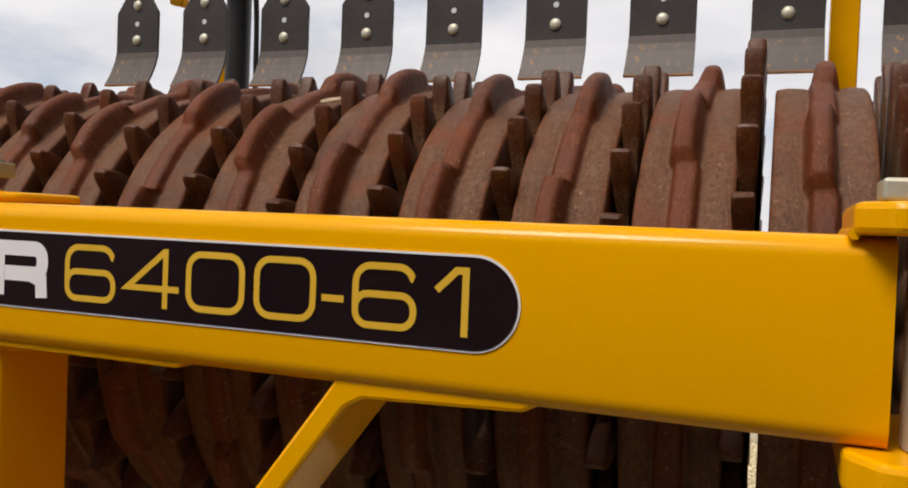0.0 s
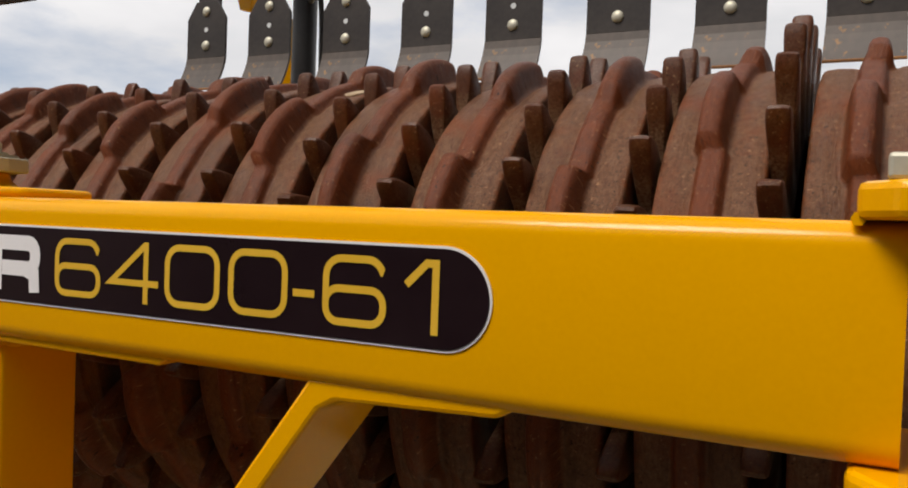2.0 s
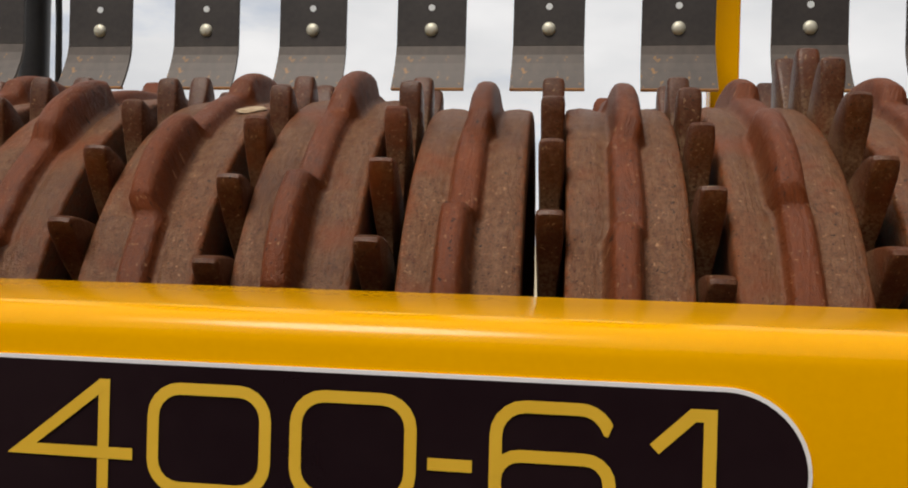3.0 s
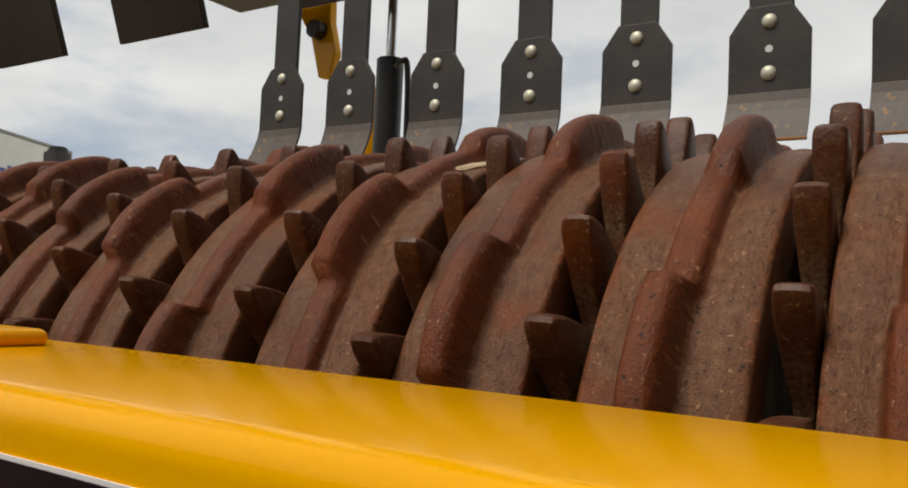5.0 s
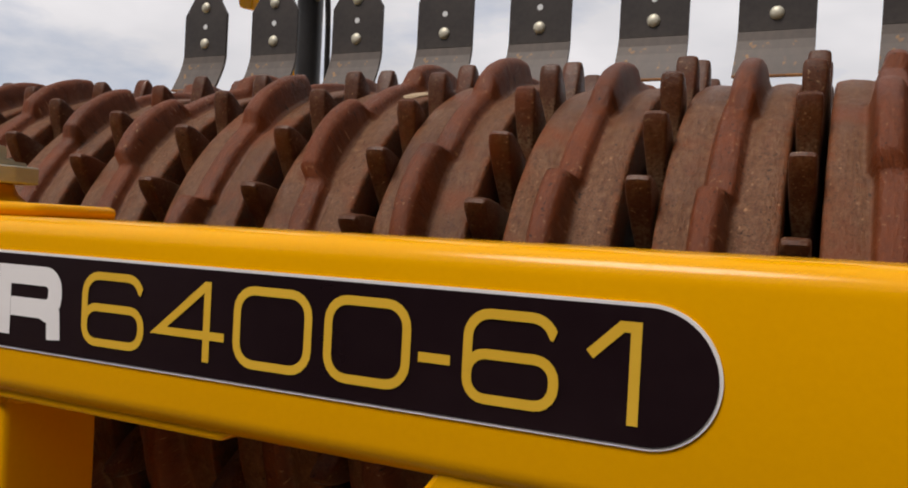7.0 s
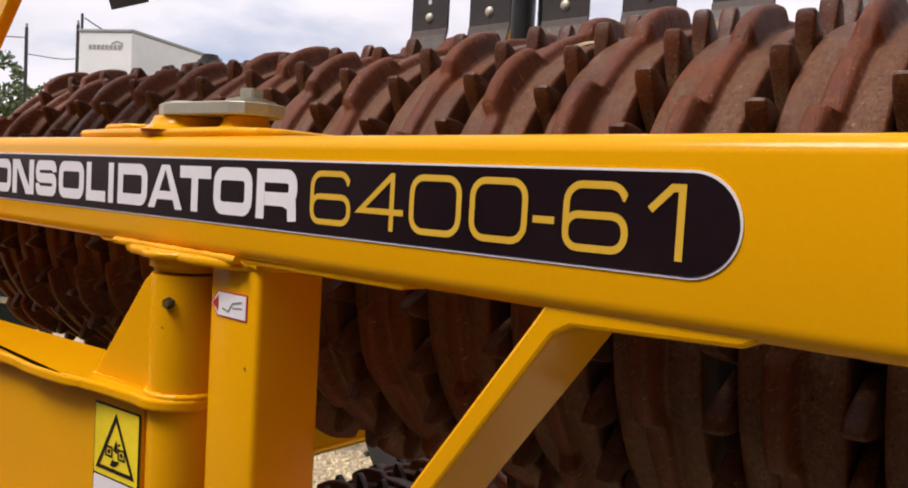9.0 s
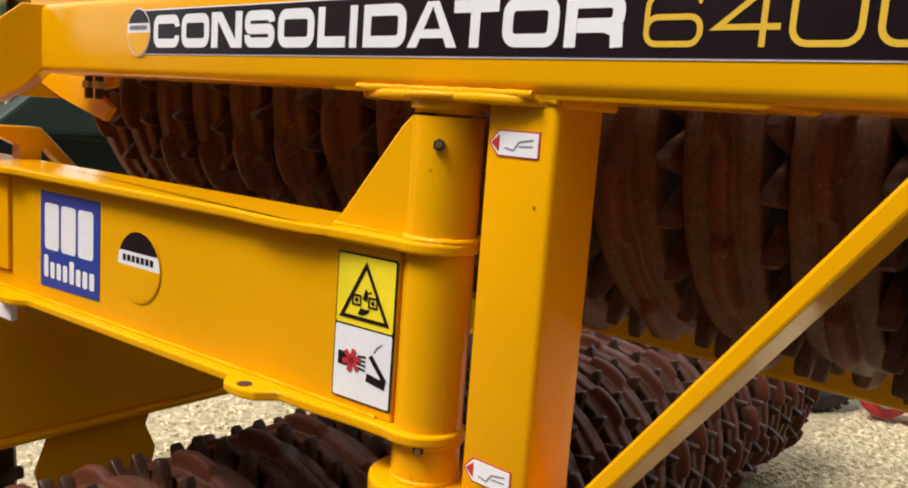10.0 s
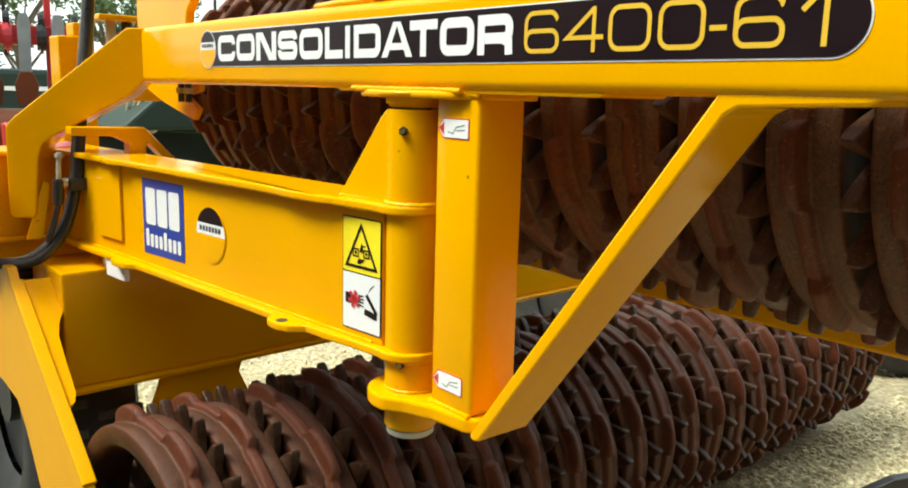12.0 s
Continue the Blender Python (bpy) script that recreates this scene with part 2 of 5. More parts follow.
GRAVEL = material("pale_gravel", (0.25, 0.20, 0.11), 0.9, second=(0.64, 0.54, 0.35), scale=55, fine=260, bump=1.0, bump_dist=0.012, contrast=(0.3, 0.7), spots=(0.11, 0.115, 0.045), spot_scale=1.7, spot_at=0.56, spot_soft=0.2)
STONE = material("gravel_stone", (0.32, 0.26, 0.14), 0.9, second=(0.84, 0.74, 0.50), scale=45, fine=300, bump=0.4, contrast=(0.36, 0.64))
LEAF = material("tree_leaves", (0.05, 0.085, 0.025), 0.7, second=(0.10, 0.15, 0.05), scale=2, bump=0)
BARK = material("tree_bark", (0.10, 0.08, 0.06), 0.9, second=(0.16, 0.13, 0.10), scale=9, bump=0.5)


# ---- building blocks ----
def thing(name, at, label, category, group="", kind=""):
    ob = new(name)
    ob.empty_display_size = 0.1
    ob.matrix_basis = Matrix.Translation(at)
    return tagged(ob, label, category, group, kind)


def part(name, bm, mat, parent=None, label="", smooth=0.0):
    """One mesh, given in world coordinates, under a thing (an empty) or under a part."""
    me = bpy.data.meshes.new(name)
    bm.normal_update()
    bmesh.ops.recalc_face_normals(bm, faces=bm.faces)
    if smooth:
        for f in bm.faces:
            f.smooth = True
        for e in bm.edges:
            if len(e.link_faces) == 2 and e.calc_face_angle(0) > radians(smooth):
                e.smooth = False
    bm.to_mesh(me)
    bm.free()
    me.materials.append(mat)
    return hang(name, me, parent, label)


def hang(name, me, parent=None, label=""):
    ob = new(name, me)
    if parent:
        ob.parent = parent
        if parent.type == "EMPTY":
            ob.matrix_parent_inverse = parent.matrix_basis.inverted()
    if label:
        ob["label"] = label
    return ob


def box(x0, x1, y0, y1, z0, z1, r=0.0, seg=2, m=None, bm=None):
    b = bmesh.new()
    bmesh.ops.create_cube(b, size=1, matrix=Matrix.LocRotScale(((x0 + x1) / 2, (y0 + y1) / 2, (z0 + z1) / 2), None, (x1 - x0, y1 - y0, z1 - z0)))
    if r:
        bmesh.ops.bevel(b, geom=b.edges[:], offset=r, segments=seg, affect="EDGES", profile=0.5)
    if m:
        b.transform(m)
    return merge(b, bm)


def merge(b, into):
    if into is None:
        return b
    me = bpy.data.meshes.new("tmp")
    b.to_mesh(me)
    b.free()
    into.from_mesh(me)
    bpy.data.meshes.remove(me)
    return into


def prism(pts, depth, m, r=0.0, bm=None, seg=2):
    """The outline pts (u, v) given a thickness along w, bevelled, then placed by m (u, v, w are its axes)."""
    b = bmesh.new()
    f = b.faces.new([b.verts.new((u, v, 0)) for u, v in pts])
    g = bmesh.ops.extrude_face_region(b, geom=[f])
    bmesh.ops.translate(b, vec=(0, 0, depth), verts=[v for v in g["geom"] if isinstance(v, bmesh.types.BMVert)])
    bmesh.ops.recalc_face_normals(b, faces=b.faces)
    if r:
        bmesh.ops.bevel(b, geom=b.edges[:], offset=r, segments=seg, affect="EDGES", profile=0.5)
    b.transform(m)
    return merge(b, bm)


def axes(o, u, v, w):
    return Matrix(((u[0], v[0], w[0], o[0]), (u[1], v[1], w[1], o[1]), (u[2], v[2], w[2], o[2]), (0, 0, 0, 1)))


def XZ(y):
    """u along x, v up, w away from the eye."""
    return axes((0, y, 0), (1, 0, 0), (0, 0, 1), (0, 1, 0))


def XY(z):
    return axes((0, 0, z), (1, 0, 0), (0, 1, 0), (0, 0, 1))


def rod(a, b_, r, n=24, r2=None, bevel=0.0, bm=None, cap=True):
    a, b_ = Vector(a), Vector(b_)
    d = b_ - a
    b = bmesh.new()
    bmesh.ops.create_cone(b, cap_ends=cap, segments=n, radius1=r, radius2=r if r2 is None else r2, depth=d.length)
    if bevel:
        bmesh.ops.bevel(b, geom=[e for e in b.edges if len(e.link_faces) == 2 and e.calc_face_angle(0) > 1], offset=bevel, segments=2, affect="EDGES")
    b.transform(Matrix.Translation((a + b_) / 2) @ d.to_track_quat("Z", "Y").to_matrix().to_4x4())
    return merge(b, bm)


def tube_along(pts, r, n=10, bm=None, smooth_steps=6):
    """A round hose through the points (Catmull-Rom)."""
    P = [Vector(p) for p in pts]
    P = [P[0] * 2 - P[1]] + P + [P[-1] * 2 - P[-2]]
    line = []
    for i in range(1, len(P) - 2):
        for k in range(smooth_steps):
            t = k / smooth_steps
            a, b_, c, d = P[i - 1], P[i], P[i + 1], P[i + 2]
            line.append(0.5 * ((2 * b_) + (c - a) * t + (2 * a - 5 * b_ + 4 * c - d) * t * t + (3 * b_ - a - 3 * c + d) * t ** 3))
    line.append(P[-2])
    b = bmesh.new()
    rings = []
    for i, p in enumerate(line):
        d = (line[min(i + 1, len(line) - 1)] - line[max(i - 1, 0)]).normalized()
        q = d.to_track_quat("Z", "Y")
        rings.append([b.verts.new(p + q @ Vector((r * math.cos(2 * math.pi * k / n), r * math.sin(2 * math.pi * k / n), 0))) for k in range(n)])
    for u, v in zip(rings, rings[1:]):
        for k in range(n):
            b.faces.new((u[k], u[(k + 1) % n], v[(k + 1) % n], v[k]))
    b.faces.new(rings[0][::-1])
    b.faces.new(rings[-1])
    return merge(b, bm)


def arc(cx, cy, r, a0, a1, n):
    return [(cx + r * math.cos(radians(a0 + (a1 - a0) * i / n)), cy + r * math.sin(radians(a0 + (a1 - a0) * i / n))) for i in range(n + 1)]


def stroke(pts, w, closed=False, bm=None):
    """A flat ribbon of width w along a polyline in the u, v plane, with mitred corners."""
    b = bm or bmesh.new()
    n = len(pts)
    P = [Vector(p) for p in pts]
    L, R = [], []
    for i in range(n):
        d0 = (P[i] - P[i - 1]).normalized() if i or closed else (P[1] - P[0]).normalized()
        d1 = (P[(i + 1) % n] - P[i]).normalized() if i < n - 1 or closed else d0
        nn = Vector((-d0.y - d1.y, d0.x + d1.x))
        nn.normalize()
        k = w / 2 / max(0.35, nn.dot(Vector((-d0.y, d0.x))))
        L.append(b.verts.new((*(P[i] + nn * k), 0)))
        R.append(b.verts.new((*(P[i] - nn * k), 0)))
    for i in range(n if closed else n - 1):
        j = (i + 1) % n
        b.faces.new((R[i], R[j], L[j], L[i]))
    return b


def rrect(x0, x1, y0, y1, r, n=5):
    return arc(x1 - r, y1 - r, r, 0, 90, n) + arc(x0 + r, y1 - r, r, 90, 180, n) + arc(x0 + r, y0 + r, r, 180, 270, n) + arc(x1 - r, y0 + r, r, 270, 360, n)


def flat(outlines, m):
    b = bmesh.new()
    for o in outlines:
        b.faces.new([b.verts.new((u, v, 0)) for u, v in o])
    b.transform(m)
    return b


# ---- ground ----
def lie(x, y):
    """The height of the yard."""
    return -0.022 + (0.03 * (noise.noise(Vector((x * 0.7, y * 0.7, 0))) - 0.2) if abs(x) < 12 and -5 < y < 15 else -0.02)


def ground_sheet():
    b = bmesh.new()
    xs = [-400, -120, -40, -15] + [-8 + 0.25 * i for i in range(57)] + [15, 40, 120, 400]
    ys = [-400, -120, -40, -15, -6] + [-3 + 0.25 * i for i in range(61)] + [18, 40, 120, 400]
    V = [[b.verts.new((x, y, lie(x, y))) for y in ys] for x in xs]
    for i in range(len(xs) - 1):
        for j in range(len(ys) - 1):
            b.faces.new((V[i][j], V[i + 1][j], V[i + 1][j + 1], V[i][j + 1]))
    return b


tagged(part("ground", ground_sheet(), GRAVEL, smooth=60), "pale stony gravel yard with a few grassy stains", "ground", kind="structure")


def gravel_stones(count):
    rnd = random.Random(4)
    verts, faces = [], []
    for _ in range(count):
        if rnd.random() < 0.72:
            x, y = rnd.uniform(-1.05, 1.2), rnd.uniform(1.2, 5.5)
        else:
            x, y = rnd.uniform(-4.5, -1.4), rnd.uniform(0.0, 4.5)
        s = rnd.uniform(0.007, 0.020)
        z = lie(x, y) - s * 0.1
        t = rnd.uniform(0, 6.28)
        k = len(verts)
        sx, sy, sz = s * rnd.uniform(0.7, 1.3), s * rnd.uniform(0.6, 1.0), s * rnd.uniform(0.45, 0.8)
        ring = [(math.cos(t + a) * sx * rnd.uniform(0.75, 1.1), math.sin(t + a) * sy * rnd.uniform(0.75, 1.1)) for a in (0, 1.3, 2.6, 3.8, 5.1)]
        verts += [(x + u, y + v, z) for u, v in ring]
        verts += [(x + u * 0.55, y + v * 0.55, z + sz) for u, v in ring]
        for i in range(5):
            j = (i + 1) % 5
            faces.append((k + i, k + j, k + 5 + j, k + 5 + i))
        faces.append((k + 5, k + 6, k + 7, k + 8, k + 9))
    me = bpy.data.meshes.new("gravel_stones")
    me.from_pydata(verts, [], faces)
    me.materials.append(STONE)
    tagged(new("gravel_stones", me), "loose pale gravel stones lying on the yard", "gravel", kind="stuff")


gravel_stones(42000)

# ---- ring rollers ----
PITCH, R_BAND, LUGS = 0.1149, 0.278, 27


def with_uv(name, verts, faces, uvs, mat):
    me = bpy.data.meshes.new(name)
    me.from_pydata(verts, [], faces)
    me.polygons.foreach_set("use_smooth", [True] * len(faces))
    layer = me.uv_layers.new(name="unrolled")
    span = 2 * math.pi * R_BAND
    for p in me.polygons:
        ref = uvs[me.loops[p.loop_start].vertex_index][1]
        for k in p.loop_indices:
            u, v = uvs[me.loops[k].vertex_index]
            if v - ref > span / 2:
                v -= span
            elif ref - v > span / 2:
                v += span
            layer.data[k].uv = (u, v)
    me.materials.append(mat)
    return me


def breaker_ring_mesh(web, mat):
    """A wide cast ring about the x axis: a flat band with a middle rib of nine raised teeth, set off to either side in turn."""
    n = 360
    cols = [(-0.0425, -0.0040, 0, 0), (-0.0416, -0.0012, 0, 0), (-0.0395, 0, 0, 0), (-0.030, 0.0012, 0, 0), (-0.0205, 0.0004, 0, 0), (-0.0165, -0.0010, 0.01, 0), (-0.0140, -0.0018, 0.05, 0.01), (-0.0122, -0.0014, 0.20, 0.10), (-0.0108, 0, 0.52, 0.42), (-0.0092, 0, 0.80, 0.76), (-0.0068, 0, 0.95, 0.95), (-0.0036, 0, 1, 1), (0, 0, 1.01, 1)]
    cols = cols + [(-x, o, t, l) for x, o, t, l in cols[-2::-1]]
    verts, faces, uvs = [], [], []
    for i in range(n):
        a = 360 * i / n
        p = a % 40.0
        side = 1 if int(a // 40) % 2 else -1
        # a low rib all round; from 0 to 23 degrees a tooth: blunt lower end, long back, upper end rounded down to the rib
        step = min(1, max(0, (p + 0.3) / 1.1)) if p < 20 else min(1, max(0, (p - 39.7) / 1.1))
        if p < 9:
            h = 0.0205 + 0.0080 * math.sin(math.radians(10 * p))
        else:
            f = min(1, (p - 9) / 14.6)
            h = 0.0285 - 0.0085 * f * f - 0.0100 * f ** 5
        up = step * step * (3 - 2 * step) if p < 24 or p > 39.7 else 0
        tall = max(0.0095, 0.0095 + (h - 0.0095) * up)
        for x, o, t, l in cols:
            wob = 0.0007 * noise.noise(Vector((x * 60, math.cos(radians(a)) * 9, math.sin(radians(a)) * 9)))
            r = R_BAND + o + wob + max(tall * t if up else 0, 0.0095 * l)
            sh = 0.0040 * side * min(1, max(0, (tall - 0.0095) / 0.01)) * min(1, max(0, (0.03 - abs(x)) / 0.014))
            verts.append((x + sh, -r * math.cos(radians(a)), r * math.sin(radians(a))))
            uvs.append((x, R_BAND * radians(a)))
        for x, r in ((0.0425, 0.245), (0.030, 0.240), (-0.030, 0.240), (-0.0425, 0.245)):
            verts.append((x, -r * math.cos(radians(a)), r * math.sin(radians(a))))
            uvs.append((x * 1.4 + (0.275 - r) * (1 if x > 0 else -1), R_BAND * radians(a)))
    c = len(cols) + 4
    for i in range(n):
        j = (i + 1) % n
        for k in range(c):
            q = (k + 1) % c
            faces.append((i * c + k, i * c + q, j * c + q, j * c + k))
    if web:
        k0 = len(verts)
        w = n // 8
        for i in range(w):
            a = 2 * math.pi * i / w
            for x, r in ((-0.012, 0.242), (-0.012, 0.06), (0.012, 0.06), (0.012, 0.242)):
                verts.append((x, -r * math.cos(a), r * math.sin(a)))
                uvs.append((0.1 + r, R_BAND * a))
        for i in range(w):
            j = (i + 1) % w
            for k in range(3):
                faces.append((k0 + 4 * i + k, k0 + 4 * j + k, k0 + 4 * j + k + 1, k0 + 4 * i + k + 1))
    me = with_uv("breaker_ring", verts, faces, uvs, mat)
    return me


def star_ring_mesh(mat):
    """A thin ring about the x axis with 27 pointed lugs, blunt at their tips and wider there than at their roots."""
    lug = [(-0.9, 0.2385), (-0.2, 0.2420), (0.8, 0.2520), (2.2, 0.2680), (3.6, 0.2835), (4.6, 0.2945), (5.2, 0.3005), (5.8, 0.3042), (6.4, 0.3046), (7.1, 0.3010), (8.0, 0.2920), (9.2, 0.2780), (10.4, 0.2630), (11.4, 0.2505), (12.0, 0.2420)]
    pts = [(360 / LUGS * k + a, r) for k in range(LUGS) for a, r in lug]
    verts, faces, uvs = [], [], []
    lay = [(-1, 0.0062), (-0.95, 0.0030), (-0.82, 0.0010), (-0.50, 0.0002), (0, 0), (0.50, 0.0002), (0.82, 0.0010), (0.95, 0.0030), (1, 0.0062)]
    for x, cut in lay:
        for a, r in pts:
            f = max(0, (r - 0.2385) / 0.0661)
            rr = r - cut * f
            xx = x * (0.0048 + 0.0046 * min(1, 1.15 * f))
            verts.append((xx, -rr * math.cos(radians(a)), rr * math.sin(radians(a))))
            uvs.append((xx + 0.05, R_BAND * radians(a)))
    n = len(pts)
    for k in range(len(lay) - 1):
        for i in range(n):
            j = (i + 1) % n
            faces.append((k * n + i, k * n + j, (k + 1) * n + j, (k + 1) * n + i))
    for layer, s in ((0, -1), (len(lay) - 1, 1)):
        k0 = len(verts)
        for a, r in pts:
            verts.append((s * 0.0078, -0.19 * math.cos(radians(a)), 0.19 * math.sin(radians(a))))
            uvs.append((0.05 + s * 0.07, R_BAND * radians(a)))
        for i in range(n):
            j = (i + 1) % n
            q = (layer * n + i, k0 + i, k0 + j, layer * n + j)
            faces.append(q if layer == 0 else q[::-1])
    me = with_uv("star_ring", verts, faces, uvs, mat)
    b = bmesh.new()
    b.from_mesh(me)
    for e in b.edges:
        e.smooth = e.calc_face_angle(0) < radians(40)
    b.to_mesh(me)
    b.free()
    return me


WING_RINGS = breaker_ring_mesh(True, RUST), breaker_ring_mesh(False, RUST), star_ring_mesh(RUST_TIP)
# same rings in the shade-darkened rusts, for the ground roller
SHADED_RINGS = breaker_ring_mesh(True, SHADED_RUST), breaker_ring_mesh(False, SHADED_RUST), star_ring_mesh(SHADED_LUG)


def ring_roller(name, m, first, last, phases, lug_phases, label, base, meshes, shifts={}, slack={}):
    """Rings first..last along the local x axis of m; the phases turn them about it."""
    t = thing(name, base, label, "roller")
    rnd = random.Random(11)
    for k in range(first, last + 1):
        ob = hang("breaker_ring", meshes[1] if k in (first, last) else meshes[0], t)
        ph = phases.get(k, rnd.uniform(0, 40))
        ob.matrix_basis = m @ pose(PITCH * k + rnd.uniform(-0.0015, 0.0015) + slack.get(k, 0), 0, rnd.uniform(-0.004, 0.004), -ph)
        if k < last:
            ob = hang("star_ring", meshes[2], t)
            ph = lug_phases.get(k, rnd.uniform(6.2, 19.5)) - 6.2
            ob.matrix_basis = m @ pose(PITCH * (k + 0.5) + shifts.get(k, (0, 0))[0], 0, shifts.get(k, (0, rnd.uniform(-0.003, 0.003)))[1], -ph)
    b = rod((PITCH * (first - 0.9), 0, 0), (PITCH * (last + 0.9), 0, 0), 0.035)
    b.transform(m)
    part("axle", b, STEEL_DARK, t, "dark steel axle", smooth=40)
    # end hubs take dark steel, so the ring's inner shade is in their colour
    for k in (first, last):
        b = bmesh.new()
        for i in range(4):
            box(-0.012, 0.012, 0.03, 0.244, -0.02, 0.02, 0.004, 1, pose(PITCH * k, 0, 0, 90 * i + 20), b)
        rod((PITCH * k - 0.04, 0, 0), (PITCH * k + 0.04, 0, 0), 0.06, bm=b)
        b.transform(m)
        part("hub", b, STEEL_DARK, t, "spoked hub darkened for the shade inside the ring")
    return t


WX, WY, WZ, WYAW = -0.4263, 1.0013, 1.137, 1.14
raised = ring_roller("wing_roller", pose(WX, WY, WZ, 0, 0, WYAW), -11, 9,
            {-4: 15.5, -3: 6.5, -2: 38.3, -1: 9.6, 0: 35.4, 1: 21.5, 2: 18.2, 3: 15.2, 4: 39.6, 5: 34.3},
            {-4: 44.1, -3: 50.8, -2: 45.6, -1: 45.0, 0: 39.6, 1: 43.2, 2: 47.8, 3: 38.9, 4: 38.0},
            "rust-brown cast iron ring roller raised on the folded wing", (WX, WY, WZ - 0.3), WING_RINGS,
            {-4: (-0.0077, 0), -3: (0.0049, 0), -2: (0.0011, 0), -1: (0.0082, 0), 0: (0.0049, 0), 1: (-0.0031, 0), 2: (0.0018, 0), 3: (-0.0061, 0), 4: (-0.015, 0.025)}, {-1: 0.005, 0: 0.005, 3: -0.002, 4: -0.006, 5: -0.011, 6: -0.011, 7: -0.009})


def soil_flake(x, y, z, size, seed):
    """A thin curled flake of dried soil stuck to a ring; its flat side follows the ring."""
    b = bmesh.new()
    bmesh.ops.create_icosphere(b, subdivisions=3, radius=1.0)
    for v in b.verts:
        v.co *= 1 + 0.35 * noise.noise(v.co * 1.7 + Vector((seed, 0, 0)))
    up = math.degrees(math.atan2(y - WY, z - WZ))
    b.transform(pose(x, y, z, -up) @ pose(0, 0, 0, 0, 0, 35 * seed) @ Matrix.Diagonal((size, size * 0.6, size * 0.14, 1)))
    part("soil_flake", b, CREAM_SOIL, raised, "pale flake of dried soil", smooth=60)


CREAM_SOIL = material("dried_pale_soil", (0.34, 0.24, 0.15), 0.9, second=(0.50, 0.39, 0.26), scale=90, fine=400, bump=0.4)
soil_flake(-0.394, 0.8952, 1.3968, 0.013, 1)

YAW = 2.6
CH = pose(-1.152, 1.5, 0.287, 0, 0, 90 + YAW)
ring_roller("ground_roller", CH, -10, 11, {}, {}, "rust-brown cast iron ring roller resting on the gravel, darkened for shade", (-1.18, 1.5, -0.02), SHADED_RINGS)

# ---- wing frame: main beam with neck, post, strap, pin ----
BY0, BY1, BZ0, BZ1 = 0.515, 0.668, 1.1460, 1.2595
wing = thing("folding_wing", (-0.5, 0.575, 0.72), "yellow painted welded steel wing with a black model decal", "frame")


def beam_mesh():
    b = bmesh.new()
    bmesh.ops.create_cube(b, size=1, matrix=Matrix.LocRotScale(((-1.55 + 0.17) / 2, (BY0 + BY1) / 2, (BZ0 + BZ1) / 2), None, (1.72, BY1 - BY0, BZ1 - BZ0)))
    long = [e for e in b.edges if abs(e.verts[0].co.x - e.verts[1].co.x) > 1]
    bmesh.ops.bevel(b, geom=long, offset=0.013, segments=5, affect="EDGES", profile=0.5)
    return b


beam = part("main_beam", beam_mesh(), YELLOW, wing, "yellow box-section beam with rounded corners", smooth=50)
ND = Vector((-0.165, -0.265)).normalized()
NECK = axes((-1.535, 0.515, 0), (ND.x, ND.y, 0), (0, 0, 1), (ND.y, -ND.x, 0))
neck = [(-0.03, 1.2595), (0.03, 1.258), (0.262, 1.070), (0.280, 1.050), (0.282, 0.866), (0.274, 0.858), (0.236, 0.858), (0.229, 0.866), (0.219, 0.985), (0.210, 1.012), (0.192, 1.028), (0.03, 1.118), (0.0, 1.149), (-0.03, 1.149)]
part("neck", prism(neck, 0.10, NECK, 0.003), YELLOW, wing, "yellow cranked neck plate")

# pads under the beam, with chamfered ends
part("pad", prism([(-0.80, 1.152), (-0.775, 1.1425), (-0.295, 1.1425), (-0.280, 1.152)], 0.104, XZ(0.5215), 0.002), YELLOW, wing)
part("bearing_boss", rod((-0.6210, 0.54, 1.1425), (-0.6210, 0.54, 1.124), 0.039, 36, bevel=0.004), YELLOW, wing, smooth=40)
part("gusset_plate", prism([(-0.830, 0.620), (-0.765, 0.552), (-0.720, 0.520), (-0.685, 0.508), (-0.560, 0.506), (-0.515, 0.512), (-0.475, 0.535), (-0.475, 0.620)], 0.010, XY(1.1355), 0.004, seg=3), YELLOW, wing, "yellow bearing plate under the beam", smooth=50)

# square post
part("post", box(-0.560, -0.480, 0.526, 0.602, 0.745, 1.1425, 0.006, 3), YELLOW, wing, "yellow square tube post", smooth=50)

# strap: round lug, under the post, bent up to the beam and flat below it
lug = [(-0.485, 0.521), (-0.470, 0.531), (-0.470, 0.615), (-0.555, 0.618)] + arc(-0.6210, 0.540, 0.060, 65, 285, 16) + [(-0.580, 0.499), (-0.540, 0.514)]
part("lower_lug", prism(lug, 0.020, XY(0.725), 0.004), YELLOW, wing, "rounded pin lug welded below the post")
bx, bz = -0.165, 1.139
strap = [(-0.474, 0.727), (-0.469, 0.721), (-0.457, 0.724), (bx + 0.0112, bz - 0.0085), (bx + 0.024, 1.1375), (-0.030, 1.142), (-0.014, 1.151), (bx + 0.004, 1.151), (bx - 0.002, bz + 0.003)]
part("brace", prism(strap, 0.084, XZ(0.520), 0.003), YELLOW, wing, "yellow bent flat-bar brace")

# top plate, boss and pin on the beam
plate = [(-0.905, 0.556), (-0.868, 0.534), (-0.800, 0.526), (-0.560, 0.526), (-0.515, 0.540), (-0.500, 0.560), (-0.500, 0.63), (-0.905, 0.63)]
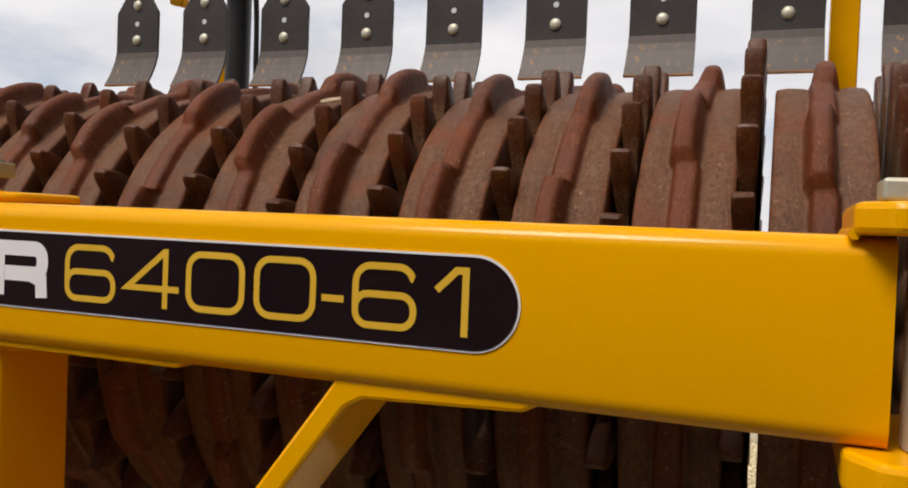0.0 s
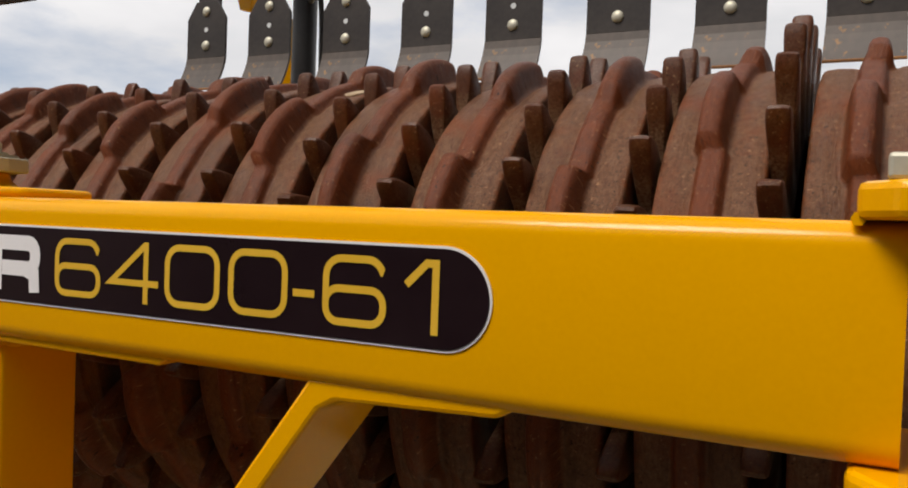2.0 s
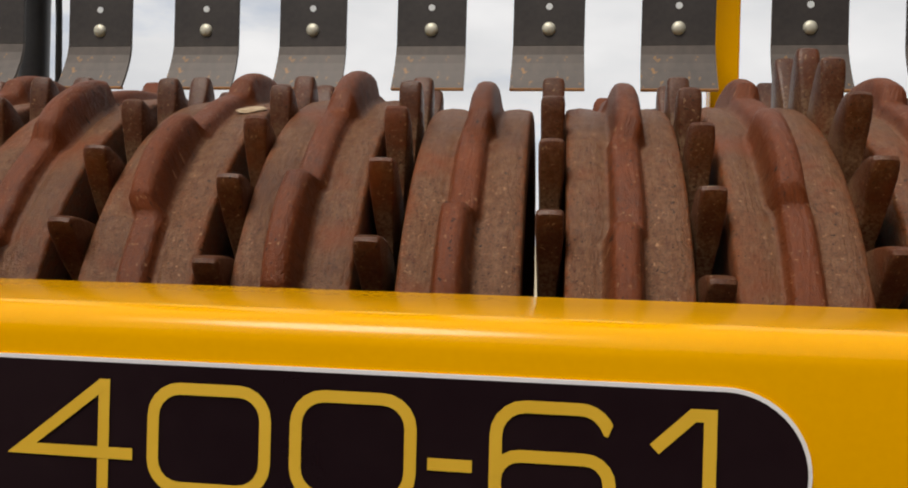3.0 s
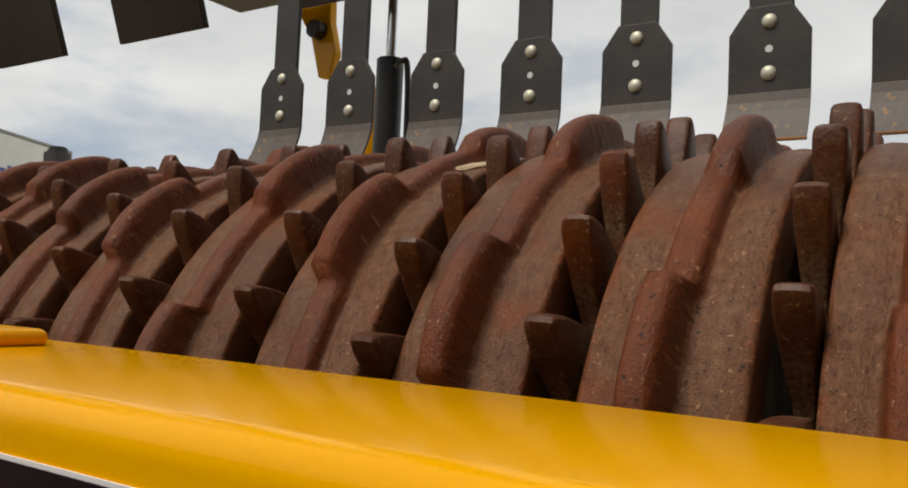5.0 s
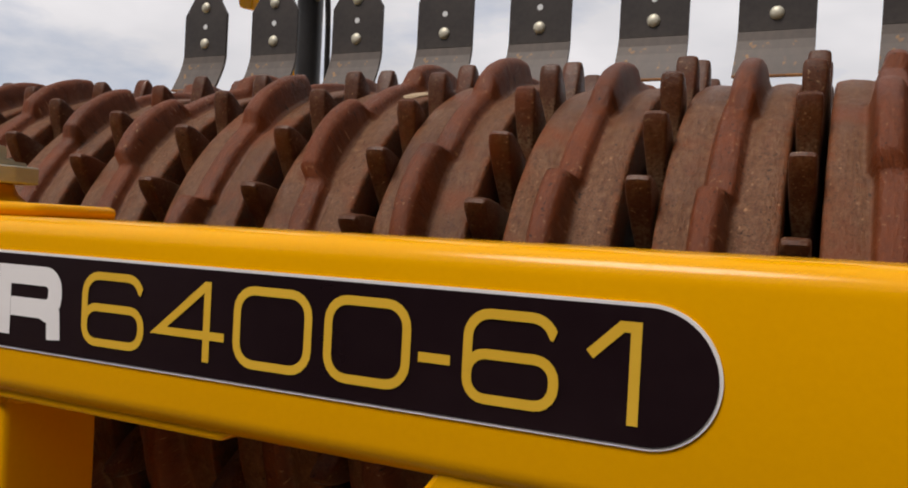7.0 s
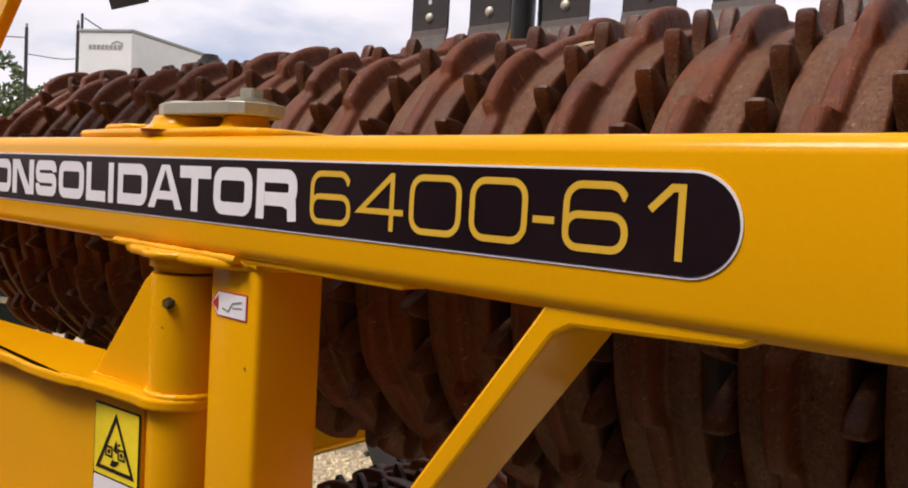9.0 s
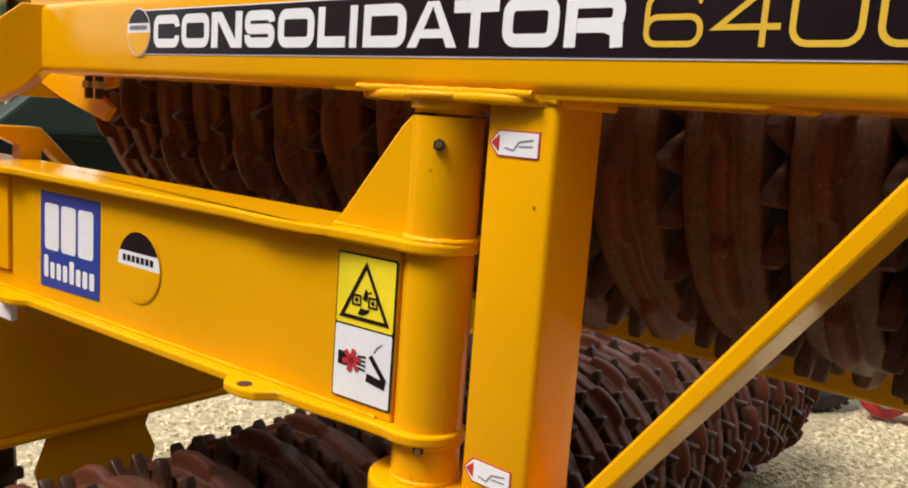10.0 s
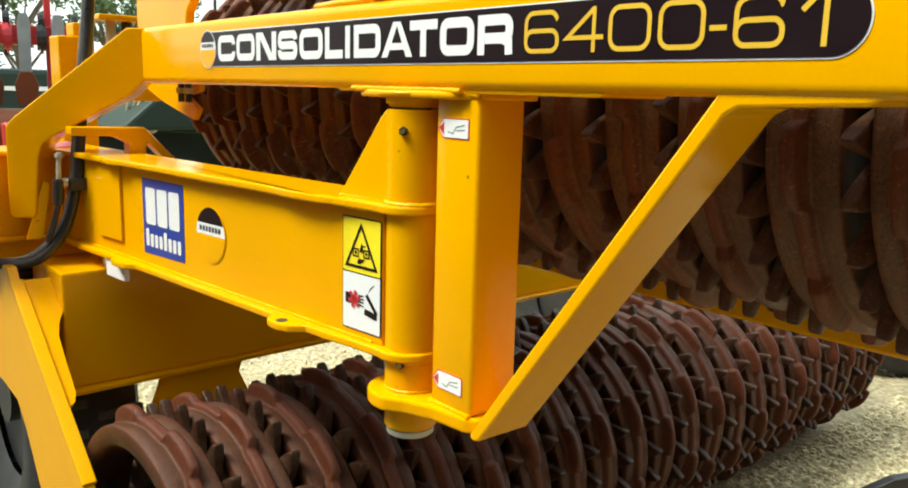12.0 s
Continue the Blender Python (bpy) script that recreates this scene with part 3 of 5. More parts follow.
part("top_plate", prism(plate, 0.0105, XY(1.2585), 0.005, seg=3), YELLOW, wing, "yellow welded top plate", smooth=50)


def welded_boss(cx, cy, z0, z1, r, spread, seed):
    """A short boss that runs out into a lumpy fillet weld at its foot."""
    b = bmesh.new()
    prof = [(0.0, 1.0), (0.12, 0.72), (0.30, 0.40), (0.52, 0.16), (0.75, 0.04), (0.92, 0.0), (1.0, -0.12)]
    n = 48
    rings = []
    for f, k in prof:
        ring = []
        for i in range(n):
            a = 2 * math.pi * i / n
            lump = 1 + 0.45 * noise.noise(Vector((math.cos(a) * 2.6, math.sin(a) * 2.6, seed + 3 * f)))
            q = r + spread * k * lump if k > 0 else r + 0.012 * k
            ring.append(b.verts.new((cx + q * math.cos(a), cy + q * math.sin(a), z0 + (z1 - z0) * f)))
        rings.append(ring)
    for p, q in zip(rings, rings[1:]):
        for i in range(n):
            b.faces.new((p[i], p[(i + 1) % n], q[(i + 1) % n], q[i]))
    b.faces.new(rings[-1])
    b.faces.new(rings[0][::-1])
    return b


part("boss", welded_boss(-0.6840, 0.575, 1.267, 1.2830, 0.041, 0.016, 1.3), YELLOW, wing, "yellow pin boss with a lumpy weld", smooth=50)
part("boss", welded_boss(-0.5830, 0.575, 1.267, 1.2830, 0.022, 0.013, 5.1), YELLOW, wing, smooth=50)
lump = [(-0.860, 0.560), (-0.815, 0.540), (-0.760, 0.534), (-0.735, 0.548), (-0.745, 0.585), (-0.800, 0.600), (-0.850, 0.590)]
part("weld_lump", prism(lump, 0.008, XY(1.2675), 0.0035, seg=3), YELLOW, wing, smooth=60)
keeper = [(-0.716, 0.592), (-0.720, 0.566), (-0.704, 0.545), (-0.672, 0.533), (-0.570, 0.544), (-0.553, 0.552), (-0.546, 0.575), (-0.553, 0.600), (-0.575, 0.609), (-0.690, 0.615)]
kp = part("pin_keeper", prism(keeper, 0.0130, XY(1.2830), 0.0012), ZINC, wing, "zinc-plated pin keeper plate")
part("washer", rod((-0.5760, 0.575, 1.2960), (-0.5760, 0.575, 1.2990), 0.0255, 30, bevel=0.001), ZINC, kp, smooth=40)
part("washer", rod((-0.5760, 0.575, 1.2990), (-0.5760, 0.575, 1.3015), 0.0170, 30, bevel=0.001), ZINC, kp, smooth=40)
part("bolt_head", rod((-0.5760, 0.575, 1.3015), (-0.5760, 0.575, 1.3110), 0.0125, 6, bevel=0.0012), ZINC, kp)
part("pin_head", rod((-0.6840, 0.575, 1.2960), (-0.6840, 0.575, 1.3000), 0.030, 30, r2=0.024, bevel=0.001), ZINC, kp, smooth=40)

# clevis and pin at the beam's end
for z0, z1 in ((1.2595, 1.277), (1.124, 1.146)):
    part("clevis_lug", prism([(0.148, 0.512), (0.165, 0.490)] + arc(0.232, 0.535, 0.066, 225, 420, 14) + [(0.20, 0.64), (0.148, 0.62)], z1 - z0, XY(z0), 0.004), YELLOW, wing)
cp = part("clevis_pin", rod((0.207, 0.535, 1.146), (0.207, 0.535, 1.2595), 0.030, 30, bevel=0.001), ZINC, wing, "zinc-plated clevis pin", smooth=40)
part("bolt_head", box(0.160, 0.190, 0.500, 0.535, 1.277, 1.289, 0.002), ZINC, cp)
part("bolt_head", box(0.192, 0.240, 0.500, 0.545, 1.277, 1.290, 0.002), ZINC, cp)
part("upright_strap", box(0.180, 0.26, 0.548, 0.568, 1.277, 1.95, 0.004), YELLOW, wing)

# upright link plates at the neck's root
part("link_plate", prism([(-1.80, 1.20), (-1.52, 1.20), (-1.505, 1.295), (-1.02, 1.70), (-1.30, 1.74), (-1.80, 1.40)], 0.02, XZ(0.60), 0.004), YELLOW, wing, "yellow upright link plate")
part("link_pin", rod((-1.487, 0.585, 1.46), (-1.487, 0.63, 1.46), 0.032, 24, bevel=0.004), YELLOW, wing, smooth=40)
part("bracket", prism([(-1.82, 1.15), (-1.49, 1.15), (-1.494, 1.131), (-1.566, 1.121), (-1.502, 1.094), (-1.529, 1.069), (-1.693, 1.101), (-1.82, 1.136)], 0.012, XZ(0.62), 0.002), YELLOW, wing)
for x in (-1.545, -1.505):
    part("bolt", rod((x, 0.60, 1.152), (x, 0.60, 1.108), 0.007, 10), STEEL_DARK, wing)
    part("nut", rod((x, 0.60, 1.126), (x, 0.60, 1.138), 0.0115, 6), ZINC, wing)

# ---- decal on the beam ----
DZ0, DZ1, DX1 = 1.1785, 1.2365, -0.0335
dec = thing("model_decal", (-0.6, BY0, DZ0), "black decal with white and yellow model lettering on the beam", "decal")
mid, rr = (DZ0 + DZ1) / 2, (DZ1 - DZ0) / 2


def decal_outline(g):
    return [(-1.19, DZ0 - g)] + arc(DX1 - rr, mid, rr + g, -90, 90, 24) + [(-1.19, DZ1 + g)]


part("border", prism(decal_outline(0.0016), 0.0008, XZ(BY0 - 0.0009)), WHITE, dec, "white border")
part("ground_film", prism(decal_outline(0), 0.0008, XZ(BY0 - 0.0015)), DECAL, dec, "near-black film")
S = XZ(BY0 - 0.0020)


def letters(jobs, w, mat, name):
    for strokes in jobs:
        b = bmesh.new()
        for i, (pts, closed) in enumerate(strokes):
            sub = flat([pts], Matrix()) if closed == "cut" else stroke(pts, w, closed)
            bmesh.ops.translate(sub, vec=(0, 0, -0.00012 * i), verts=sub.verts)
            merge(sub, b)
        b.transform(S)
        part(name, b, mat, dec)


def digit(ch, x0, x1, z0, z1, w):
    h = w / 2
    x0, x1, z0, z1 = x0 + h, x1 - h, z0 + h, z1 - h
    m_ = (z0 + z1) / 2 - 0.001
    r = 0.011
    if ch == "0":
        return [(rrect(x0, x1, z0, z1, r), True)]
    if ch == "6":
        top = [(x1, z1 - 0.0075)] + arc(x1 - r, z1 - r, r, 20, 90, 5) + arc(x0 + r, z1 - r, r, 90, 180, 5) + [(x0, m_)]
        return [(rrect(x0, x1, z0, m_ + 0.002, 0.009), True), (top + [(x0, z0 + 0.012)], False)]
    if ch == "4":
        xr = x1 - (x1 - x0) * 0.22
        return [([(xr, z0 - h), (xr, z1 + h)], False), ([(xr - 0.001, z1), (x0 + 0.001, z0 + 0.012), (x1 + h, z0 + 0.012)], False)]
    if ch == "1":
        return [([(x1, z0 - h), (x1, z1), (x1 - 0.006, z1), (x0, z1 - 0.013)], False)]
    return [([(x0, m_ - 0.003), (x1, m_ - 0.003)], False)]


ZD0, ZD1 = 1.1865, 1.2300
letters([digit(c, x0, x1, ZD0, ZD1, 0.0047) for c, x0, x1 in (("6", -0.3965, -0.3465), ("4", -0.3385, -0.2880), ("0", -0.2820, -0.2315), ("0", -0.2240, -0.1745), ("-", -0.1725, -0.1510), ("6", -0.1470, -0.1005), ("1", -0.0895, -0.0652))], 0.0047, GOLD, "digit")


def capital(ch, x0, x1, z0, z1, w):
    h = w / 2
    x0, x1, z0, z1 = x0 + h, x1 - h, z0 + h, z1 - h
    m_, r, k = (z0 + z1) / 2, 0.009, h * 0.85
    if ch == "C":
        return [([(x1, z1 - 0.010)] + arc(x1 - r, z1 - r, r, 10, 90, 4) + arc(x0 + r, z1 - r, r, 90, 180, 4) + arc(x0 + r, z0 + r, r, 180, 270, 4) + arc(x1 - r, z0 + r, r, 270, 350, 4) + [(x1, z0 + 0.010)], False)]
    if ch == "O":
        return [(rrect(x0, x1, z0, z1, r, 4), True)]
    if ch == "N":
        p, q, lo, hi = x0 - h, x1 + h, z0 - h, z1 + h
        return [([(p, lo), (p + 1.2 * w, lo), (p + 1.2 * w, hi), (p, hi)], "cut"), ([(q - 1.2 * w, lo), (q, lo), (q, hi), (q - 1.2 * w, hi)], "cut"), ([(p + 0.4 * w, hi), (q - 1.9 * w, lo), (q - 0.4 * w, lo), (p + 1.9 * w, hi)], "cut")]
    if ch == "S":
        return [([(x1, z1 - 0.008)] + arc(x1 - 0.007, z1 - 0.007, 0.007, 20, 90, 3) + arc(x0 + 0.007, z1 - 0.007, 0.007, 90, 180, 3) + arc(x0 + 0.006, m_ + 0.006, 0.006, 180, 270, 3) + arc(x1 - 0.006, m_ - 0.006, 0.006, 90, 0, 3) + arc(x1 - 0.007, z0 + 0.007, 0.007, 0, -90, 3) + arc(x0 + 0.007, z0 + 0.007, 0.007, 270, 180, 3) + [(x0, z0 + 0.009)], False)]
    if ch == "L":
        return [([(x0, z1 + h), (x0, z0), (x1 + h, z0)], False)]
    if ch == "I":
        return [([((x0 + x1) / 2, z0 - h), ((x0 + x1) / 2, z1 + h)], False)]
    if ch == "D":
        return [([(x0, z0), (x0, z1)] + arc(x1 - r, z1 - r, r, 90, 0, 4) + arc(x1 - r, z0 + r, r, 0, -90, 4), True)]
    if ch == "A":
        c = (x0 + x1) / 2
        p, q, lo, hi = x0 - h, x1 + h, z0 - h, z1 + h
        return [([(p, lo), (p + 1.1 * w, lo), (c + 0.2 * w, hi), (c - 0.65 * w, hi)], "cut"), ([(q - 1.1 * w, lo), (q, lo), (c + 0.65 * w, hi), (c - 0.2 * w, hi)], "cut"), ([(p + 0.9 * w, lo + 0.009), (q - 0.9 * w, lo + 0.009), (q - 1.3 * w, lo + 0.0175), (p + 1.3 * w, lo + 0.0175)], "cut")]
    if ch == "T":
        c = (x0 + x1) / 2
        return [([(x0 - h, z1), (x1 + h, z1)], False), ([(c, z1), (c, z0 - h)], False)]
    return [([(x0, z0 - h), (x0, z1)] + arc(x1 - 0.008, z1 - 0.008, 0.008, 90, 0, 4) + arc(x1 - 0.008, m_ + 0.004, 0.008, 0, -90, 4) + [(x0 + h, m_ - 0.004)], False), ([(x1 - 0.012, m_ - 0.004), (x1 - 0.001, m_ - 0.008), (x1, z0 - h)], False)]


WORD = [("C", -1.160, -1.092), ("O", -1.087, -1.020), ("N", -1.015, -0.947), ("S", -0.942, -0.881), ("O", -0.875, -0.808), ("L", -0.802, -0.755), ("I", -0.751, -0.734), ("D", -0.727, -0.663), ("A", -0.661, -0.594), ("T", -0.600, -0.545), ("O", -0.540, -0.478), ("R", -0.472, -0.414)]
jobs = [capital(c, x0, x1, 1.1862, 1.2300, 0.0122) for c, x0, x1 in WORD]
letters(jobs, 0.0118, WHITE, "letter")
# round emblem at the decal's end: plain shapes
LX = -1.201


def emblem(cx, cz, r, m, parent, rim):
    part("emblem_rim", flat([arc(cx, cz, r, 0, 360, 40)[:-1]], m @ Matrix.Translation((0, 0, -0.0004))), rim, parent)
    lo, hi = -0.02, 0.40
    a, b_ = math.degrees(math.asin(lo)), math.degrees(math.asin(hi))
    part("emblem_band", flat([arc(cx, cz, r * 0.955, a, b_, 6) + arc(cx, cz, r * 0.955, 180 - b_, 180 - a, 6)], m @ Matrix.Translation((0, 0, -0.0006))), WHITE, parent)
    part("emblem_cap", flat([arc(cx, cz, r * 0.955, b_, 180 - b_, 24)], m @ Matrix.Translation((0, 0, -0.0008))), DECAL, parent)
    part("emblem_base", flat([arc(cx, cz, r * 0.955, 180 - a, 360 + a, 24)], m @ Matrix.Translation((0, 0, -0.0008))), YELLOW, parent)
    marks = bmesh.new()
    for k in range(7):
        u = cx + r * (-0.72 + 0.21 * k)
        merge(flat([[(u, cz + 0.10 * r), (u + 0.15 * r, cz + 0.10 * r), (u + 0.15 * r, cz + 0.28 * r), (u, cz + 0.28 * r)]], m @ Matrix.Translation((0, 0, -0.0009))), marks)
    part("emblem_bars", marks, DECAL, parent, "small dark bars")


emblem(LX, mid, 0.033, S, dec, WHITE)

# ---- warning arrows on the post ----
for z in (1.101, 0.780):
    st = thing("arrow_sticker", (-0.518, 0.525, z - 0.012), "small white sticker with a red arrow edge and a grease symbol", "sticker", "grease point stickers")
    M = XZ(0.5252)
    o = [(-0.555, z), (-0.544, z + 0.0125), (-0.496, z + 0.0125), (-0.496, z - 0.0125), (-0.544, z - 0.0125)]
    part("red_edge", prism(o, 0.0006, M), RED, st)
    cx = -0.523
    part("white_face", prism([(cx + (u - cx) * 0.94, z + (v - z) * 0.88) for u, v in o], 0.0005, XZ(0.5247)), WHITE, st)
    part("arrow", flat([[(-0.552, z), (-0.542, z + 0.008), (-0.542, z - 0.008)]], XZ(0.5243)), RED, st)
    b = stroke([(-0.535, z - 0.004), (-0.525, z - 0.006), (-0.519, z + 0.002), (-0.503, z + 0.005)], 0.0016)
    stroke([(-0.519, z - 0.002), (-0.503, z - 0.001)], 0.0014, bm=b)
    b.transform(XZ(0.5243))
    part("grease_symbol", b, GREY, st)

# ---- folding arm on the pin ----
SL = 0.095
ARM = axes((-0.643, 0.506, 0), (1, SL, 0), (0, 0, 1), (-SL, 1, 0))   # u along the arm, v up, w through it
ARMH = axes((-0.643, 0.506, 0), (1, SL, 0), (-SL, 1, 0), (0, 0, 1))
arm = thing("folding_boom", (-1.1, 0.50, 0.785), "yellow folding boom hinged on a vertical pivot tube", "boom")
part("web", prism([(-1.07, 0.801), (0.0, 0.801), (0.0, 0.986), (-1.07, 0.986)], 0.075, ARM, 0.002), YELLOW, arm, "yellow side plates")


def flange(z, tabs):
    o = [(-1.08, -0.018)]
    for c, wdt, d in sorted(tabs):
        o += [(c - wdt, -0.018), (c - wdt * 0.6, -0.018 - d * 0.8), (c - wdt * 0.2, -0.018 - d), (c + wdt * 0.2, -0.018 - d), (c + wdt * 0.6, -0.018 - d * 0.8), (c + wdt, -0.018)]
    o += [(-0.10, -0.018), (-0.05, -0.014)] + arc(0.020, 0.030, 0.046, 250, 380, 10) + [(0.03, 0.085), (-1.08, 0.095)]
    return prism(o, 0.012, ARMH @ Matrix.Translation((0, 0, z)), 0.003)


part("top_flange", flange(0.986, [(-0.16, 0.07, 0.006), (-0.80, 0.05, 0.008)]), YELLOW, arm)
part("bottom_flange", flange(0.789, [(-0.195, 0.045, 0.026), (-0.76, 0.05, 0.018)]), YELLOW, arm)
part("end_cover", prism([(-0.905, 0.830), (-0.796, 0.832), (-0.796, 0.982), (-0.905, 0.982)], 0.006, ARM @ Matrix.Translation((0, 0, -0.006)), 0.001), YELLOW, arm)
# thin dark disc on the tab, painted as the shade in its eye
eye = ARMH @ Vector((-0.195, -0.030, 0.8010))
part("tab_eye_shade", rod(eye, eye + Vector((0, 0, 0.001)), 0.009, 16), STEEL_DARK, arm)
part("white_tag", prism([(-0.857, 0.754), (-0.772, 0.754), (-0.772, 0.789), (-0.857, 0.789)], 0.01, ARM @ Matrix.Translation((0, 0, -0.014)), 0.001), WHITE, arm, "white plastic tag")
part("pivot_tube", rod((-0.6210, 0.540, 0.744), (-0.6210, 0.540, 1.121), 0.0365, 40), YELLOW, arm, "yellow pivot tube", smooth=40)
part("pivot_tube", rod((-0.6210, 0.540, 0.690), (-0.6210, 0.540, 0.7255), 0.036, 40, bevel=0.002), YELLOW, arm, smooth=40)
part("pin_end", rod((-0.6210, 0.540, 0.679), (-0.6210, 0.540, 0.690), 0.033, 36, bevel=0.002), ZINC, arm, "zinc pin end", smooth=40)
part("gusset", prism([(-0.101, 0.997), (0.012, 0.997), (0.012, 1.120), (-0.001, 1.120), (-0.012, 1.110)], 0.014, ARM @ Matrix.Translation((0, 0, 0.004)), 0.002), YELLOW, arm, "triangular yellow gusset")
for z in (1.094, 0.786):
    nip = part("grease_nipple", rod((-0.6065, 0.513, z), (-0.600, 0.505, z), 0.0062, 6), STEEL_DARK, arm, "dark grease nipple with a brass tip")
    part("tip", rod((-0.600, 0.505, z), (-0.5965, 0.5005, z), 0.0032, 8), BRASS, nip)


def weld_ring(cx, cy, z, r, fat=0.0042):
    """A lumpy fillet weld round an upright tube."""
    b = bmesh.new()
    n, k = 84, 6
    V = []
    for i in range(n):
        a = 2 * math.pi * i / n
        f = fat * (1 + 0.10 * math.sin(i * 1.9) + 0.08 * math.sin(i * 0.7))
        V.append([b.verts.new((cx + (r + f * math.cos(2 * math.pi * q / k)) * math.cos(a), cy + (r + f * math.cos(2 * math.pi * q / k)) * math.sin(a), z + f * math.sin(2 * math.pi * q / k))) for q in range(k)])
    for i in range(n):
        for q in range(k):
            b.faces.new((V[i][q], V[(i + 1) % n][q], V[(i + 1) % n][(q + 1) % k], V[i][(q + 1) % k]))
    return b


def weld_line(p, q, fat=0.0042):
    p, q = Vector(p), Vector(q)
    n = max(6, int((q - p).length / 0.006))
    pts = [p.lerp(q, i / n) + Vector((0.0003 * math.sin(i * 2.1), 0.0003 * math.cos(i * 1.7), 0.0003 * math.sin(i * 1.3))) for i in range(n + 1)]
    return tube_along(pts, fat, 6, None, 2)


for z in (0.999, 0.789):
    part("weld_bead", weld_ring(-0.6210, 0.540, z, 0.0370), YELLOW, arm, smooth=60)
part("weld_bead", weld_ring(-0.6210, 0.540, 0.746, 0.0345), YELLOW, wing, smooth=60)
part("weld_bead", weld_ring(-0.6210, 0.540, 1.141, 0.043), YELLOW, wing, smooth=60)
part("weld_bead", weld_line((-0.560, 0.526, 0.7455), (-0.482, 0.526, 0.7455)), YELLOW, wing, smooth=60)
part("weld_bead", weld_line((-0.560, 0.526, 1.1420), (-0.480, 0.526, 1.1420)), YELLOW, wing, smooth=60)
part("weld_bead", weld_line((-0.480, 0.526, 1.1420), (-0.480, 0.600, 1.1420)), YELLOW, wing, smooth=60)
part("weld_bead", weld_line(ARM @ Vector((-0.100, 0.999, 0.006)), ARM @ Vector((0.0, 0.999, 0.006)), 0.003), YELLOW, arm, smooth=60)
part("weld_bead", weld_line(ARM @ Vector((-1.05, 0.9848, -0.001)), ARM @ Vector((-0.02, 0.9848, -0.001)), 0.0028), YELLOW, arm, smooth=60)
part("weld_bead", weld_line(ARM @ Vector((-1.05, 0.8022, -0.001)), ARM @ Vector((-0.02, 0.8022, -0.001)), 0.0028), YELLOW, arm, smooth=60)
part("weld_bead", weld_line((-0.735, 0.5170, 1.1465), (-0.500, 0.5150, 1.1460), 0.0042), YELLOW, wing, smooth=60)
part("weld_bead", weld_line((0.149, 0.513, 1.2600), (0.149, 0.615, 1.2600), 0.0035), YELLOW, wing, smooth=60)

# hazard sign on the arm
M = ARM @ Matrix.Translation((0, 0, -0.0012))
sg = thing("hazard_sign", (-0.69, 0.50, 0.8120), "yellow and white crush hazard sign with black pictograms", "sign")
x0, x1 = -0.085, -0.001
part("border", prism(rrect(x0, x1, 0.8120, 0.9730, 0.003, 3), 0.0006, M), DECAL, sg)
M2 = ARM @ Matrix.Translation((0, 0, -0.0018))
part("yellow_panel", flat([rrect(x0 + 0.002, x1 - 0.002, 0.8955, 0.9710, 0.002, 3)], M2), LEMON, sg)
part("white_panel", flat([rrect(x0 + 0.002, x1 - 0.002, 0.8140, 0.8935, 0.002, 3)], M2), WHITE, sg)
M3 = ARM @ Matrix.Translation((0, 0, -0.0024))
cxs = (x0 + x1) / 2
b = stroke([(cxs - 0.032, 0.9040), (cxs, 0.9620), (cxs + 0.032, 0.9040)], 0.0042, True)
b.transform(M3)
part("triangle", b, DECAL, sg)
b = bmesh.new()
for du in (-0.0115, 0.0115):
    stroke([(cxs + du - 0.0055, 0.9185), (cxs + du + 0.0055, 0.9185), (cxs + du + 0.0055, 0.9285), (cxs + du - 0.0055, 0.9285)], 0.0022, True, b)
    merge(flat([arc(cxs + du, 0.9235, 0.0026, 0, 360, 8)[:-1]], Matrix()), b)
merge(flat([[(cxs - 0.009, 0.9085), (cxs - 0.002, 0.9080), (cxs + 0.006, 0.9125), (cxs + 0.008, 0.9165), (cxs + 0.001, 0.9150), (cxs - 0.005, 0.9160)]], Matrix()), b)
merge(flat([[(cxs - 0.0035, 0.9255), (cxs + 0.0035, 0.9235), (cxs + 0.004, 0.9330), (cxs + 0.001, 0.9380), (cxs - 0.001, 0.9330)]], Matrix()), b)
stroke([(cxs + 0.005, 0.9330), (cxs + 0.009, 0.9345)], 0.002, False, b)
b.transform(M3)
part("pictogram", b, DECAL, sg)
b = bmesh.new()
stroke([(cxs - 0.034, 0.8570), (cxs - 0.020, 0.8570)], 0.015, False, b)
b.transform(M3)
part("cuff", b, DECAL, sg)
b = bmesh.new()
for k in range(6):
    an = radians(60 * k + 15)
    stroke([(cxs - 0.014, 0.8570), (cxs - 0.014 + 0.013 * math.cos(an), 0.8570 + 0.013 * math.sin(an))], 0.006, False, b)
b.transform(ARM @ Matrix.Translation((0, 0, -0.0030)))
part("burst", b, RED, sg)
b = bmesh.new()
for k in range(4):
    stroke([(cxs - 0.006, 0.8510 + 0.004 * k), (cxs + 0.006, 0.8490 + 0.005 * k)], 0.0022, False, b)
b.transform(M3)
part("fingers", b, DECAL, sg)
b = bmesh.new()
stroke([(cxs + 0.008, 0.8430), (cxs + 0.034, 0.8390)], 0.009, False, b)
stroke([(cxs + 0.012, 0.8670), (cxs + 0.034, 0.8430)], 0.006, False, b)
stroke([(cxs + 0.028, 0.8830), (cxs + 0.020, 0.8770), (cxs + 0.017, 0.8710)], 0.001, False, b)
b.transform(M3)
part("jaw", b, DECAL, sg)

